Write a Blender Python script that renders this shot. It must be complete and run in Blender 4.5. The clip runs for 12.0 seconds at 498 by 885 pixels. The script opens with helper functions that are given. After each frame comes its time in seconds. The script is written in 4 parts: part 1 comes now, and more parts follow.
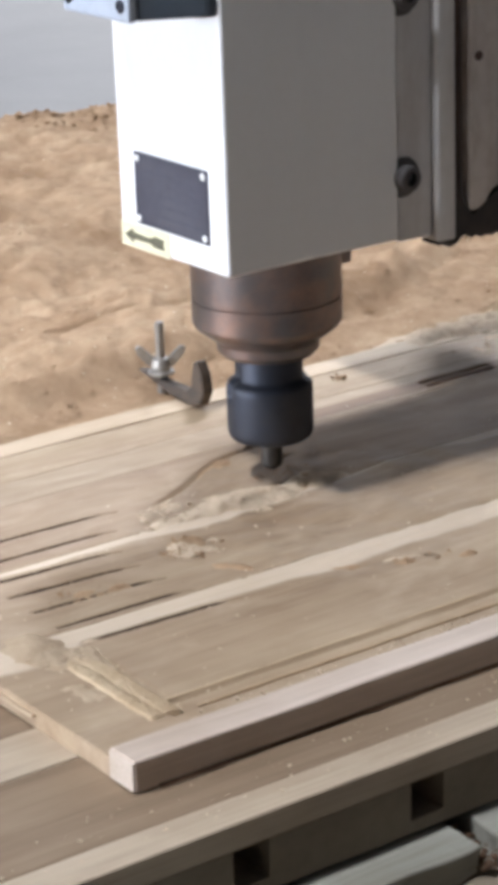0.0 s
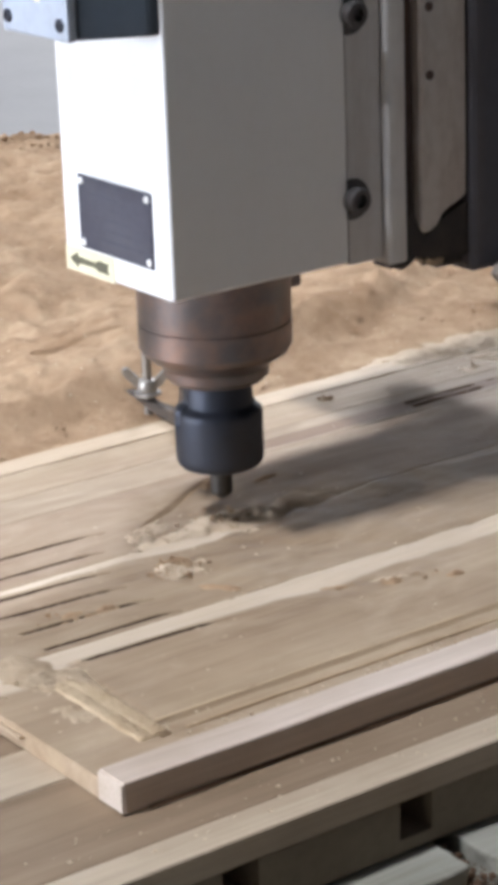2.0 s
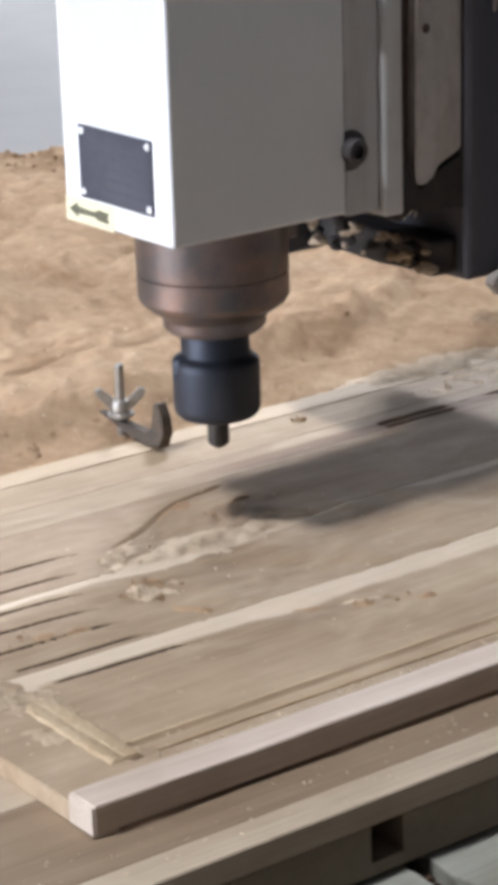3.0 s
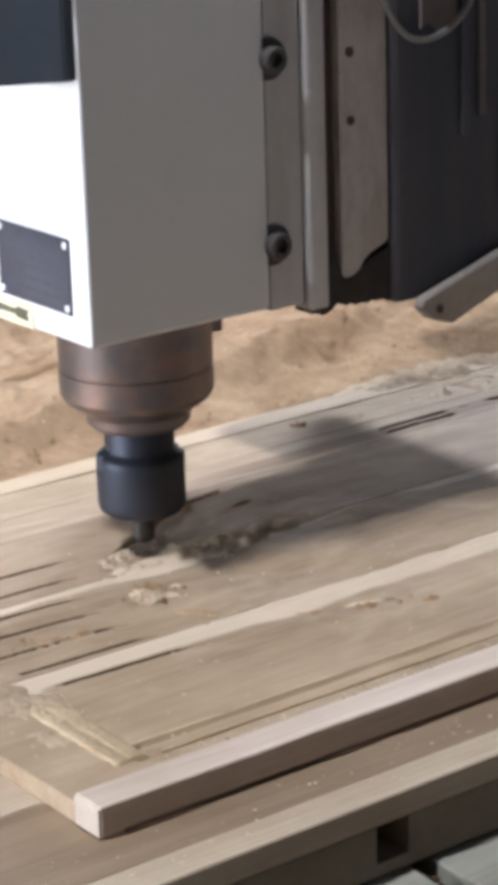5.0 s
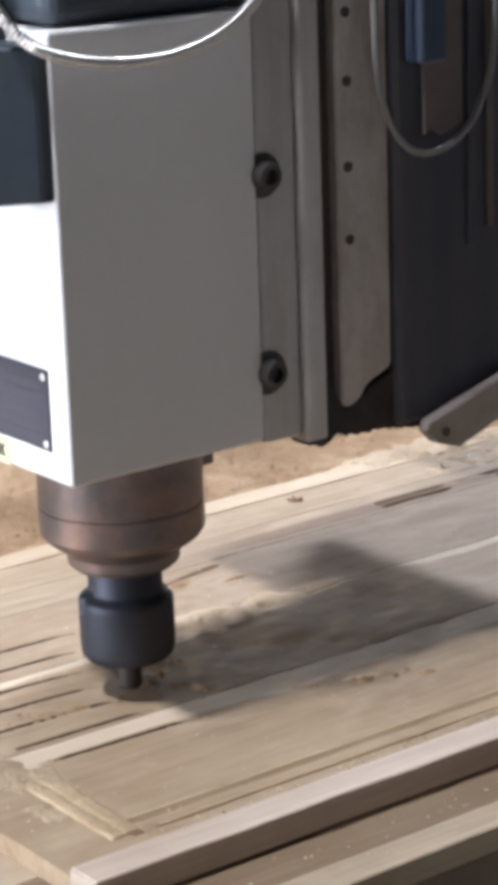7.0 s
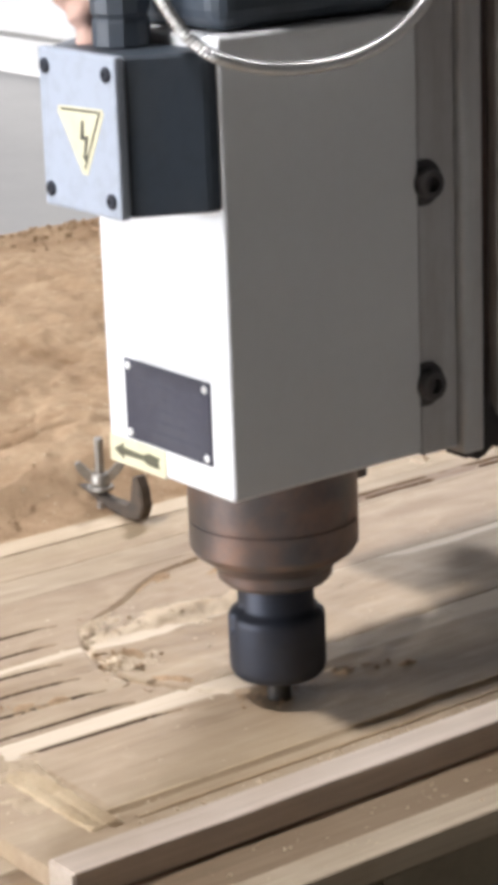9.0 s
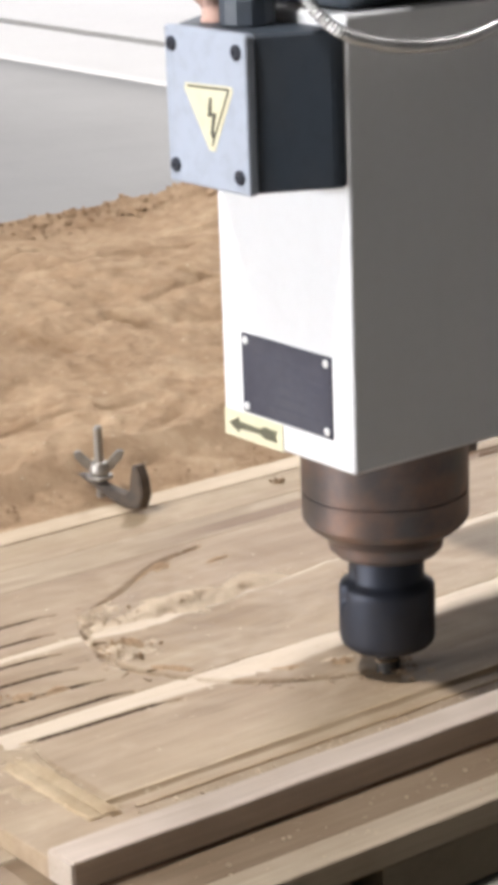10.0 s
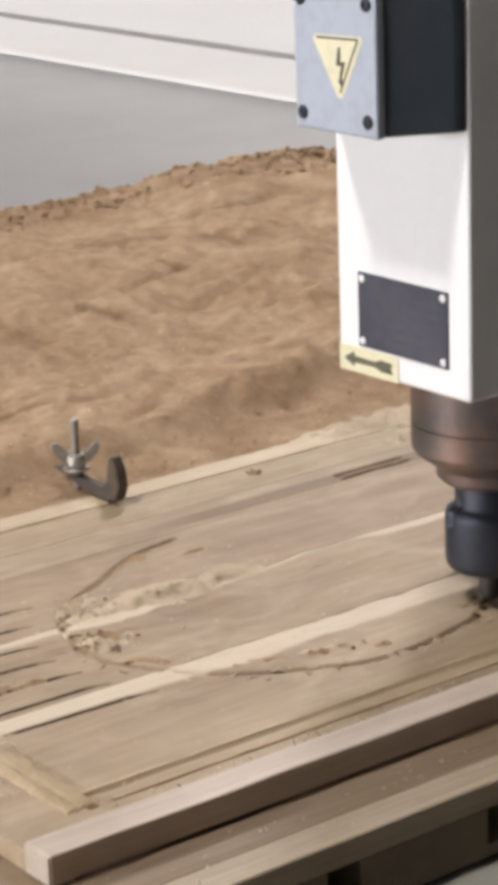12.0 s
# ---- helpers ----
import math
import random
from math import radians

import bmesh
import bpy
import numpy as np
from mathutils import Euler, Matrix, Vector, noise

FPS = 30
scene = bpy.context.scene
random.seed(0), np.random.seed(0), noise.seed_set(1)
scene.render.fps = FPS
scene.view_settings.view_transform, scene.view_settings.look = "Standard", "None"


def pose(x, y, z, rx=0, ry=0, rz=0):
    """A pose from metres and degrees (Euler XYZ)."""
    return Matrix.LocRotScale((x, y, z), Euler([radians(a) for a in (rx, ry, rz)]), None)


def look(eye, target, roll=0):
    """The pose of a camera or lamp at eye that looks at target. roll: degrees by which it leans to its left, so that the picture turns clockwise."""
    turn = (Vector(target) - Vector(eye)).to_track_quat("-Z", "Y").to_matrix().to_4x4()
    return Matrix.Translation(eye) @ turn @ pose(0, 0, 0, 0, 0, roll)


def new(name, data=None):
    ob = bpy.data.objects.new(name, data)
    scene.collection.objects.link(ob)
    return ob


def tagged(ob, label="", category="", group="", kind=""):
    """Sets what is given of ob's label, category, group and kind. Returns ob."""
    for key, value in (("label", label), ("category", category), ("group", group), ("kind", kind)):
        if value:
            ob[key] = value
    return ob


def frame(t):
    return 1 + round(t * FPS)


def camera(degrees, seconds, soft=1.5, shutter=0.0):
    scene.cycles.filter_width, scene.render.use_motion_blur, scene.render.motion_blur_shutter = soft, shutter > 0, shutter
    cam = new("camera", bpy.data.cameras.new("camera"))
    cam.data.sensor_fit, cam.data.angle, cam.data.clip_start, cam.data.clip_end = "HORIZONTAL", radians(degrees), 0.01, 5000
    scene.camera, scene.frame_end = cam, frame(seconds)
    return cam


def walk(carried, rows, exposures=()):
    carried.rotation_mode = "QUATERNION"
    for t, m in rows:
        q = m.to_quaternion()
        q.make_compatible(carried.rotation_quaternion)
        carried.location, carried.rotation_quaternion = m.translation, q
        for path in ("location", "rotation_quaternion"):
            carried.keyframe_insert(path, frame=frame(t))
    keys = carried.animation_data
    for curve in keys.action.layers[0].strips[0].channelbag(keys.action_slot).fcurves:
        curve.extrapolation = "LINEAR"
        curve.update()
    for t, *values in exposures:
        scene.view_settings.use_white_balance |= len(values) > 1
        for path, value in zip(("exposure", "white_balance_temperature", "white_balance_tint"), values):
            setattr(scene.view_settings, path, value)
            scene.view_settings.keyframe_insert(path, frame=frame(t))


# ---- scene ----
# ---------------------------------------------------------------- camera
PATH = [
    (0, -0.5138, -0.8211, 0.4923, 70.444, 1.898, -35.995),
    (0.5, -0.5140, -0.8212, 0.4923, 70.650, 1.897, -35.954),
    (1, -0.5121, -0.8210, 0.4937, 70.373, 1.849, -36.340),
    (1.5, -0.5137, -0.8210, 0.4950, 70.548, 1.824, -36.408),
    (2, -0.5159, -0.8221, 0.4932, 70.918, 1.982, -36.401),
    (2.1, -0.5157, -0.8239, 0.4914, 71.158, 1.780, -36.089),
    (2.2, -0.5156, -0.8244, 0.4908, 70.969, 1.780, -36.089),
    (2.3, -0.5155, -0.8241, 0.4909, 71.045, 1.780, -36.038),
    (2.4, -0.5154, -0.8227, 0.4917, 71.094, 1.780, -36.121),
    (2.5, -0.5151, -0.8188, 0.4941, 71.128, 1.523, -36.292),
    (2.7, -0.5151, -0.8224, 0.4923, 71.371, 1.780, -36.855),
    (2.8, -0.5147, -0.8233, 0.4925, 71.380, 1.780, -36.837),
    (3, -0.5134, -0.8224, 0.4952, 71.311, 1.689, -36.886),
    (3.2, -0.5159, -0.8228, 0.4924, 71.487, 1.780, -37.013),
    (4.8, -0.5188, -0.8207, 0.4920, 71.291, 1.805, -37.064),
    (5, -0.5211, -0.8206, 0.4897, 71.663, 1.739, -37.170),
    (5.5, -0.5213, -0.8241, 0.4902, 72.214, 1.654, -37.110),
    (6, -0.5245, -0.8277, 0.4911, 72.864, 1.851, -37.101),
    (6.5, -0.5255, -0.8259, 0.4895, 73.411, 1.912, -37.191),
    (6.7, -0.5240, -0.8259, 0.4887, 73.534, 1.933, -37.214),
    (8.5, -0.5175, -0.8273, 0.4887, 73.175, 1.662, -36.932),
    (9, -0.5165, -0.8303, 0.4876, 73.348, 2.007, -37.410),
    (9.5, -0.5168, -0.8282, 0.4879, 73.337, 1.812, -37.341),
    (10, -0.5159, -0.8293, 0.4881, 73.063, 1.934, -37.408),
    (10.5, -0.5128, -0.8314, 0.4878, 72.839, 1.891, -37.921),
    (11, -0.5132, -0.8293, 0.4895, 72.667, 1.827, -37.929),
    (11.5, -0.5118, -0.8296, 0.4894, 72.751, 2.077, -37.909),
    (12, -0.5141, -0.8300, 0.4888, 72.815, 1.970, -37.927),
]

cam = camera(11.72, 12.0, soft=7.0)
walk(cam, [(t, pose(*p)) for t, *p in PATH], exposures=[(0.0, -0.22, 5830, 13), (3.0, -0.22, 5830, 13), (6.5, -0.16, 5870, 14), (8.5, -0.22, 6200, 13.5), (10.5, -0.42, 6400, 14), (12.0, -0.68, 6550, 15)])

# ---------------------------------------------------------------- world and light
world = bpy.data.worlds.new("world")
scene.world = world
world.use_nodes = True
wn = world.node_tree
sky = wn.nodes.new("ShaderNodeTexSky")
sky.sky_type, sky.sun_disc = "NISHITA", False
sky.sun_elevation, sky.sun_rotation = radians(58), radians(0)
wn.nodes["Background"].inputs["Strength"].default_value = 0.10
wn.links.new(sky.outputs[0], wn.nodes["Background"].inputs["Color"])

# the sun shines along the open side of the hall, on the yard
sun = new("sun", bpy.data.lights.new("sun", "SUN"))
sun.data.energy, sun.data.angle, sun.data.color = 5.0, radians(0.6), (1.0, 0.96, 0.9)
sun.matrix_basis = look((6, 6, 6), (6.0, 2.5, 0))


def area(name, eye, target, sx, sy, watts, colour):
    ob = new(name, bpy.data.lights.new(name, "AREA"))
    ob.data.shape, ob.data.size, ob.data.size_y = "RECTANGLE", sx, sy
    ob.data.energy, ob.data.color = watts, colour
    ob.matrix_basis = look(eye, target)
    return ob


# daylight in the two roof lights, the end window and the doorway
area("rooflight_daylight", (-1.20, 0.24, 2.93), (0.25, 0.22, 0.0), 0.24, 0.24, 140, (1.0, 0.985, 0.96))
area("rooflight_daylight", (2.35, 2.10, 2.93), (0.45, 0.30, 0.0), 0.5, 0.5, 240, (0.97, 0.98, 1.0))
area("window_daylight", (-3.92, 1.0, 0.50), (0.0, 0.6, 0.2), 2.6, 0.7, 380, (0.95, 0.98, 1.0))
area("doorway_daylight", (4.24, 6.5, 0.6), (0.0, 6.5, 0.3), 8.0, 2.4, 195, (1.0, 0.98, 0.95))

# ---------------------------------------------------------------- material helpers


class Mat:
    def __init__(self, name, rough=0.6, metal=0.0, spec=0.4):
        self.m = bpy.data.materials.new(name)
        self.m.use_nodes = True
        self.t = self.m.node_tree
        self.b = self.t.nodes["Principled BSDF"]
        self.b.inputs["Roughness"].default_value = rough
        self.b.inputs["Metallic"].default_value = metal
        self.b.inputs["Specular IOR Level"].default_value = spec
        self.co = self.t.nodes.new("ShaderNodeTexCoord").outputs["Object"]

    def node(self, kind, **kw):
        n = self.t.nodes.new(kind)
        for k, v in kw.items():
            n.inputs[k].default_value = v
        return n

    def link(self, a, b):
        self.t.links.new(a, b)

    def map(self, scale=(1, 1, 1), loc=(0, 0, 0), rot=(0, 0, 0)):
        n = self.node("ShaderNodeMapping", Scale=scale, Location=loc, Rotation=rot)
        self.link(self.co, n.inputs["Vector"])
        return n.outputs[0]

    def noise(self, scale, detail=4.0, rough=0.55, vec=None, dist=0.0):
        n = self.node("ShaderNodeTexNoise", Scale=scale, Detail=detail, Roughness=rough, Distortion=dist)
        self.link(vec if vec is not None else self.co, n.inputs["Vector"])
        return n.outputs["Fac"]

    def ramp(self, fac, stops):
        n = self.t.nodes.new("ShaderNodeValToRGB")
        e = n.color_ramp.elements
        while len(e) < len(stops):
            e.new(0.5)
        for el, (p, c) in zip(e, stops):
            el.position = p
            el.color = (*c, 1) if len(c) == 3 else c
        self.link(fac, n.inputs["Fac"])
        return n.outputs["Color"]

    def mix(self, fac, a, b, kind="MIX"):
        n = self.t.nodes.new("ShaderNodeMix")
        n.data_type, n.blend_type = "RGBA", kind
        for s, v in ((n.inputs[0], fac), (n.inputs[6], a), (n.inputs[7], b)):
            if isinstance(v, (int, float)):
                s.default_value = v
            elif isinstance(v, tuple):
                s.default_value = (*v, 1)
            else:
                self.link(v, s)
        return n.outputs[2]

    def math(self, op, a, b=0.0):
        n = self.t.nodes.new("ShaderNodeMath")
        n.operation = op
        for s, v in zip(n.inputs, (a, b)):
            if isinstance(v, (int, float)):
                s.default_value = v
            else:
                self.link(v, s)
        return n.outputs[0]

    def random(self):
        return self.t.nodes.new("ShaderNodeObjectInfo").outputs["Random"]

    def colour(self, c):
        if isinstance(c, tuple):
            self.b.inputs["Base Color"].default_value = (*c, 1)
        else:
            self.link(c, self.b.inputs["Base Color"])
        return self

    def rough(self, r):
        self.link(r, self.b.inputs["Roughness"])
        return self

    def bump(self, fac, strength=0.3, distance=0.001):
        n = self.node("ShaderNodeBump", Strength=strength, Distance=distance)
        self.link(fac, n.inputs["Height"])
        self.link(n.outputs[0], self.b.inputs["Normal"])
        return self


def wood(name, pale, mid, dark, seed=0.0, sap_low=0.0, sap_high=0.0, width=0.1, sap=(0.64, 0.53, 0.395), film=0.0, heart=None):
    """Planed wood with the grain along x. sap_low, sap_high: widths of paler sapwood along the two edges of a stave."""
    m = Mat(name, 0.62, 0.0, 0.25)
    long = m.map((3.0, 42.0, 42.0), (seed, seed * 1.7, 0))
    fine = m.map((16.0, 420.0, 420.0), (seed, 0, 0))
    broad = m.noise(1.0, 5, 0.6, long, 0.6)
    col = m.ramp(broad, [(0.30, dark), (0.5, mid), (0.70, pale)])
    grain = m.noise(1.0, 3, 0.5, fine)
    col = m.mix(0.32, col, m.ramp(grain, [(0.3, (0.62, 0.6, 0.57)), (0.62, (1, 1, 1))]), "MULTIPLY")
    stain = m.noise(9.0, 4, 0.6)
    col = m.mix(0.5, col, m.ramp(stain, [(0.34, (0.70, 0.64, 0.57)), (0.58, (1, 1, 1))]), "MULTIPLY")
    sep = m.t.nodes.new("ShaderNodeSeparateXYZ")
    m.link(m.co, sep.inputs[0])
    wav = m.math("MULTIPLY", m.math("SUBTRACT", m.noise(1.0, 3, 0.5, m.map((5.0, 8.0, 8.0), (seed, 0, 0))), 0.5), 0.055)
    y = m.math("ADD", sep.outputs["Y"], wav)
    if sap_low:
        f = m.ramp(m.math("DIVIDE", y, sap_low), [(0.9, (1, 1, 1)), (1.0, (0, 0, 0))])
        col = m.mix(m.math("MULTIPLY", f, 0.8), col, m.mix(0.5, sap, grain_tint(m, grain), "MULTIPLY"))
    if sap_high:
        f = m.ramp(m.math("DIVIDE", m.math("SUBTRACT", width, y), sap_high), [(0.85, (1, 1, 1)), (1.0, (0, 0, 0))])
        col = m.mix(m.math("MULTIPLY", f, 0.85), col, m.mix(0.5, sap, grain_tint(m, grain), "MULTIPLY"))
    if film:
        # patches of fine dust left on the planed face
        blot = m.ramp(m.noise(1.0, 5, 0.6, m.map((13.0, 26.0, 26.0), (seed * 3, 0, 0)), 1.0), [(0.44, (0, 0, 0)), (0.66, (1, 1, 1))])
        col = m.mix(m.math("MULTIPLY", blot, film), col, m.mix(0.6, (0.56, 0.447, 0.32), m.ramp(m.noise(170.0, 4, 0.7), [(0.3, (0.75, 0.70, 0.64)), (0.6, (1, 1, 1))]), "MULTIPLY"))
    if heart:
        # a streak of brown heartwood that begins part way along the stave
        x0, lo, hi = heart
        fx = m.ramp(m.math("DIVIDE", m.math("SUBTRACT", sep.outputs["X"], x0), 0.08), [(0.0, (0, 0, 0)), (1.0, (1, 1, 1))])
        yy = m.math("DIVIDE", m.math("SUBTRACT", m.math("ADD", sep.outputs["Y"], m.math("MULTIPLY", wav, 0.25)), lo), hi - lo)
        fy = m.ramp(yy, [(0.0, (0, 0, 0)), (0.18, (1, 1, 1)), (0.8, (1, 1, 1)), (1.0, (0, 0, 0))])
        col = m.mix(m.math("MULTIPLY", m.math("MULTIPLY", fx, fy), 0.8), col, m.mix(0.6, (0.20, 0.125, 0.075), grain_tint(m, grain), "MULTIPLY"))
    m.colour(col)
    m.bump(m.math("ADD", grain, m.noise(700.0, 2)), 0.25, 0.0006)
    return m.m


def grain_tint(m, grain):
    return m.ramp(grain, [(0.3, (0.8, 0.77, 0.73)), (0.6, (1, 1, 1))])


def painted(name, colour, dirt, rough=0.45, metal=0.0, dirt_amount=0.5, scale=6.0, streak=1.0, bump=0.1, grit=0.5):
    m = Mat(name, rough, metal, 0.4)
    v = m.map((1, 1, streak))
    f = m.ramp(m.noise(scale, 6, 0.65, v), [(0.40, (0, 0, 0)), (0.72, (1, 1, 1))])
    col = m.mix(m.math("MULTIPLY", f, dirt_amount), colour, dirt)
    speck = m.ramp(m.noise(140.0, 3, 0.6), [(0.35, (0.86, 0.84, 0.82)), (0.55, (1, 1, 1))])
    col = m.mix(grit, col, speck, "MULTIPLY")
    m.colour(col)
    m.rough(m.math("ADD", m.math("MULTIPLY", m.noise(30.0, 4), 0.25), rough - 0.1))
    m.bump(m.noise(260.0, 3), bump, 0.0004)
    return m.m


# staves of the carved panel
W1 = wood("stave_wood_a", (0.437, 0.336, 0.221), (0.377, 0.278, 0.180), (0.294, 0.207, 0.129), 1.0, 0.0, 0.024, 0.1333, film=0.34)
W2 = wood("stave_wood_b", (0.417, 0.321, 0.212), (0.350, 0.255, 0.163), (0.275, 0.190, 0.116), 4.2, 0.0, 0.007, 0.089, film=0.34)
W3 = wood("stave_wood_c", (0.397, 0.297, 0.194), (0.341, 0.245, 0.158), (0.284, 0.195, 0.123), 7.7, film=0.34)
W4 = wood("stave_wood_d", (0.427, 0.332, 0.223), (0.370, 0.280, 0.185), (0.304, 0.218, 0.142), 2.3, film=0.34, heart=(0.257, 0.002, 0.021))
W5 = wood("stave_wood_e", (0.482, 0.376, 0.254), (0.415, 0.316, 0.203), (0.332, 0.236, 0.149), 9.1, film=0.34)
W_LATH = wood("pale_lath_wood", (0.678, 0.581, 0.492), (0.613, 0.515, 0.426), (0.526, 0.429, 0.347), 5.0)
W_BASE = wood("spoilboard_wood", (0.321, 0.239, 0.159), (0.274, 0.200, 0.132), (0.212, 0.150, 0.096), 3.3)
W_PALE = wood("spoilboard_pale_wood", (0.562, 0.473, 0.356), (0.494, 0.405, 0.299), (0.409, 0.320, 0.230), 6.1)
W_BEAD = wood("yellow_bead_wood", (0.570, 0.446, 0.294), (0.503, 0.385, 0.247), (0.418, 0.304, 0.190), 12.0)
W_BACK = wood("dusty_back_lath_wood", (0.696, 0.575, 0.416), (0.615, 0.494, 0.346), (0.499, 0.385, 0.259), 14.0)
W_END = wood("sawn_end_grain", (0.60, 0.52, 0.44), (0.55, 0.47, 0.39), (0.48, 0.40, 0.32), 11.0)
W_GREY = wood("weathered_wood", (0.397, 0.392, 0.340), (0.333, 0.328, 0.281), (0.236, 0.224, 0.185), 8.4)


def dust_material(name, pale, dark):
    m = Mat(name, 0.95, 0.0, 0.1)
    a = m.ramp(m.noise(9.0, 7, 0.7, None, 0.8), [(0.36, dark), (0.60, pale)])
    b = m.ramp(m.noise(60.0, 5, 0.65), [(0.32, (0.74, 0.68, 0.62)), (0.6, (1, 1, 1))])
    m.colour(m.mix(0.6, a, b, "MULTIPLY"))
    m.bump(m.math("ADD", m.noise(130.0, 6, 0.75), m.noise(600.0, 3, 0.6)), 0.9, 0.003)
    return m.m


M_DUST = dust_material("sawdust", (0.557, 0.403, 0.257), (0.387, 0.253, 0.148))
M_CHIP = dust_material("wood_shavings", (0.74, 0.61, 0.445), (0.60, 0.475, 0.335))
M_FIBRE = dust_material("brown_fibres", (0.525, 0.375, 0.237), (0.325, 0.213, 0.125))
M_SOFT = dust_material("soft_wood_dust", (0.62, 0.495, 0.345), (0.47, 0.36, 0.245))
M_YELDUST = dust_material("yellow_wood_dust", (0.64, 0.505, 0.335), (0.50, 0.375, 0.235))
M_BROWN = dust_material("brown_crumbs_and_line", (0.17, 0.105, 0.065), (0.10, 0.062, 0.040))
M_FLUTE = dust_material("dark_flute_wood", (0.085, 0.05, 0.032), (0.045, 0.028, 0.018))
M_CONC = painted("concrete", (0.445, 0.43, 0.40), (0.36, 0.345, 0.32), 0.85, 0, 0.6, 1.4, 1, 0.3)
M_YARD = painted("yard_concrete", (0.80, 0.79, 0.76), (0.66, 0.645, 0.62), 0.9, 0, 0.4, 0.8, 1, 0.3)
M_WALL = painted("wall_paint", (0.11, 0.106, 0.10), (0.08, 0.077, 0.073), 0.9, 0, 0.4, 1.2, 0.4, 0.2)
M_WHITE = painted("white_enamel", (0.78, 0.78, 0.775), (0.66, 0.63, 0.59), 0.38, 0, 0.3, 7.0, 0.12, 0.01, 0.1)
M_MOUNT = painted("grey_machined_plate", (0.634, 0.624, 0.611), (0.316, 0.265, 0.234), 0.5, 0.2, 0.85, 16.0, 0.12, 0.12, 0.25)
M_STRUT = painted("dusty_grey_steel", (0.360, 0.328, 0.297), (0.264, 0.207, 0.165), 0.6, 0.1, 0.6, 20.0, 1, 0.12)
M_RAIL = painted("dull_steel_plate", (0.540, 0.503, 0.465), (0.255, 0.173, 0.128), 0.5, 0.3, 0.9, 30.0, 0.3, 0.15)
M_SLOT = painted("greasy_groove", (0.05, 0.04, 0.038), (0.13, 0.07, 0.05), 0.7, 0, 0.6, 20, 0.2, 0.2)
M_BEAM = painted("dark_gantry_paint", (0.051, 0.055, 0.074), (0.139, 0.116, 0.104), 0.5, 0, 0.6, 10.0, 0.08, 0.1)
M_DIM = painted("dim_rusty_steel", (0.128, 0.117, 0.117), (0.195, 0.150, 0.128), 0.6, 0.1, 0.7, 14.0, 0.12, 0.12)
M_GREASE = painted("greasy_casting", (0.018, 0.015, 0.014), (0.07, 0.05, 0.04), 0.6, 0, 0.7, 40.0, 1, 0.6)
M_FLANGE = painted("browned_steel", (0.150, 0.135, 0.132), (0.30, 0.185, 0.135), 0.36, 0.65, 0.9, 30.0, 1.1, 0.12)
M_NUT = painted("black_oxide_steel", (0.042, 0.047, 0.062), (0.06, 0.055, 0.05), 0.48, 0.6, 0.4, 40.0, 1, 0.05)
M_OILY = painted("oily_dark_steel", (0.085, 0.080, 0.080), (0.13, 0.11, 0.10), 0.6, 0.2, 0.6, 50.0, 1, 0.1)
M_RIVET = painted("bright_rivet", (0.86, 0.86, 0.85), (0.7, 0.69, 0.66), 0.3, 0.1, 0.3, 60.0, 1, 0.02)
M_BIT = painted("carbide_tool", (0.055, 0.053, 0.05), (0.11, 0.09, 0.07), 0.45, 0.7, 0.5, 60.0, 1, 0.05)
M_BOX = painted("slate_plastic", (0.052, 0.066, 0.085), (0.10, 0.095, 0.09), 0.5, 0, 0.4, 14.0, 0.6, 0.08)
M_LID = painted("pale_blue_grey_lid", (0.377, 0.416, 0.481), (0.325, 0.338, 0.364), 0.45, 0, 0.4, 12.0, 0.6, 0.06)
M_PLATE = painted("dark_name_plate", (0.060, 0.062, 0.084), (0.10, 0.10, 0.115), 0.38, 0.2, 0.5, 30.0, 1, 0.04)
M_PRINT = painted("faint_grey_print", (0.066, 0.067, 0.088), (0.062, 0.064, 0.084), 0.5, 0, 0.4, 30.0, 1, 0.02)
M_STEEL = painted("bright_steel", (0.62, 0.61, 0.59), (0.36, 0.33, 0.29), 0.28, 0.9, 0.3, 40.0, 1, 0.05)
M_ZINC = painted("dull_zinc", (0.36, 0.34, 0.31), (0.22, 0.18, 0.14), 0.42, 0.75, 0.6, 60.0, 1, 0.1)
M_IRON = painted("dark_forged_iron", (0.075, 0.062, 0.052), (0.17, 0.115, 0.07), 0.6, 0.4, 0.6, 70.0, 1, 0.25)
M_YELLOW = painted("yellow_sticker", (0.69, 0.645, 0.43), (0.64, 0.61, 0.48), 0.55, 0, 0.5, 30.0, 1, 0.03)
M_OLIVE = painted("olive_print", (0.10, 0.095, 0.06), (0.17, 0.15, 0.10), 0.6, 0, 0.5, 60.0, 1, 0.02)
M_INK = painted("black_print", (0.07, 0.065, 0.05), (0.12, 0.11, 0.08), 0.6, 0, 0.5, 60.0, 1, 0.02)
M_CABLE = painted("grey_cable_sheath", (0.22, 0.22, 0.22), (0.33, 0.30, 0.26), 0.5, 0, 0.5, 40.0, 1, 0.1)
M_ROSE = painted("rose_rubber", (0.62, 0.40, 0.32), (0.5, 0.33, 0.27), 0.7, 0, 0.4, 40.0, 1, 0.1)
M_BLUE = painted("blue_plastic", (0.055, 0.075, 0.12), (0.04, 0.05, 0.075), 0.5, 0, 0.4, 40.0, 1, 0.1)
M_TABLE = painted("bed_frame_paint", (0.10, 0.095, 0.085), (0.17, 0.13, 0.09), 0.6, 0, 0.7, 8.0, 0.4, 0.15)
M_BEDSIDE = painted("oiled_bed_edge", (0.25, 0.205, 0.145), (0.165, 0.125, 0.085), 0.75, 0, 0.7, 14.0, 1.5, 0.3)
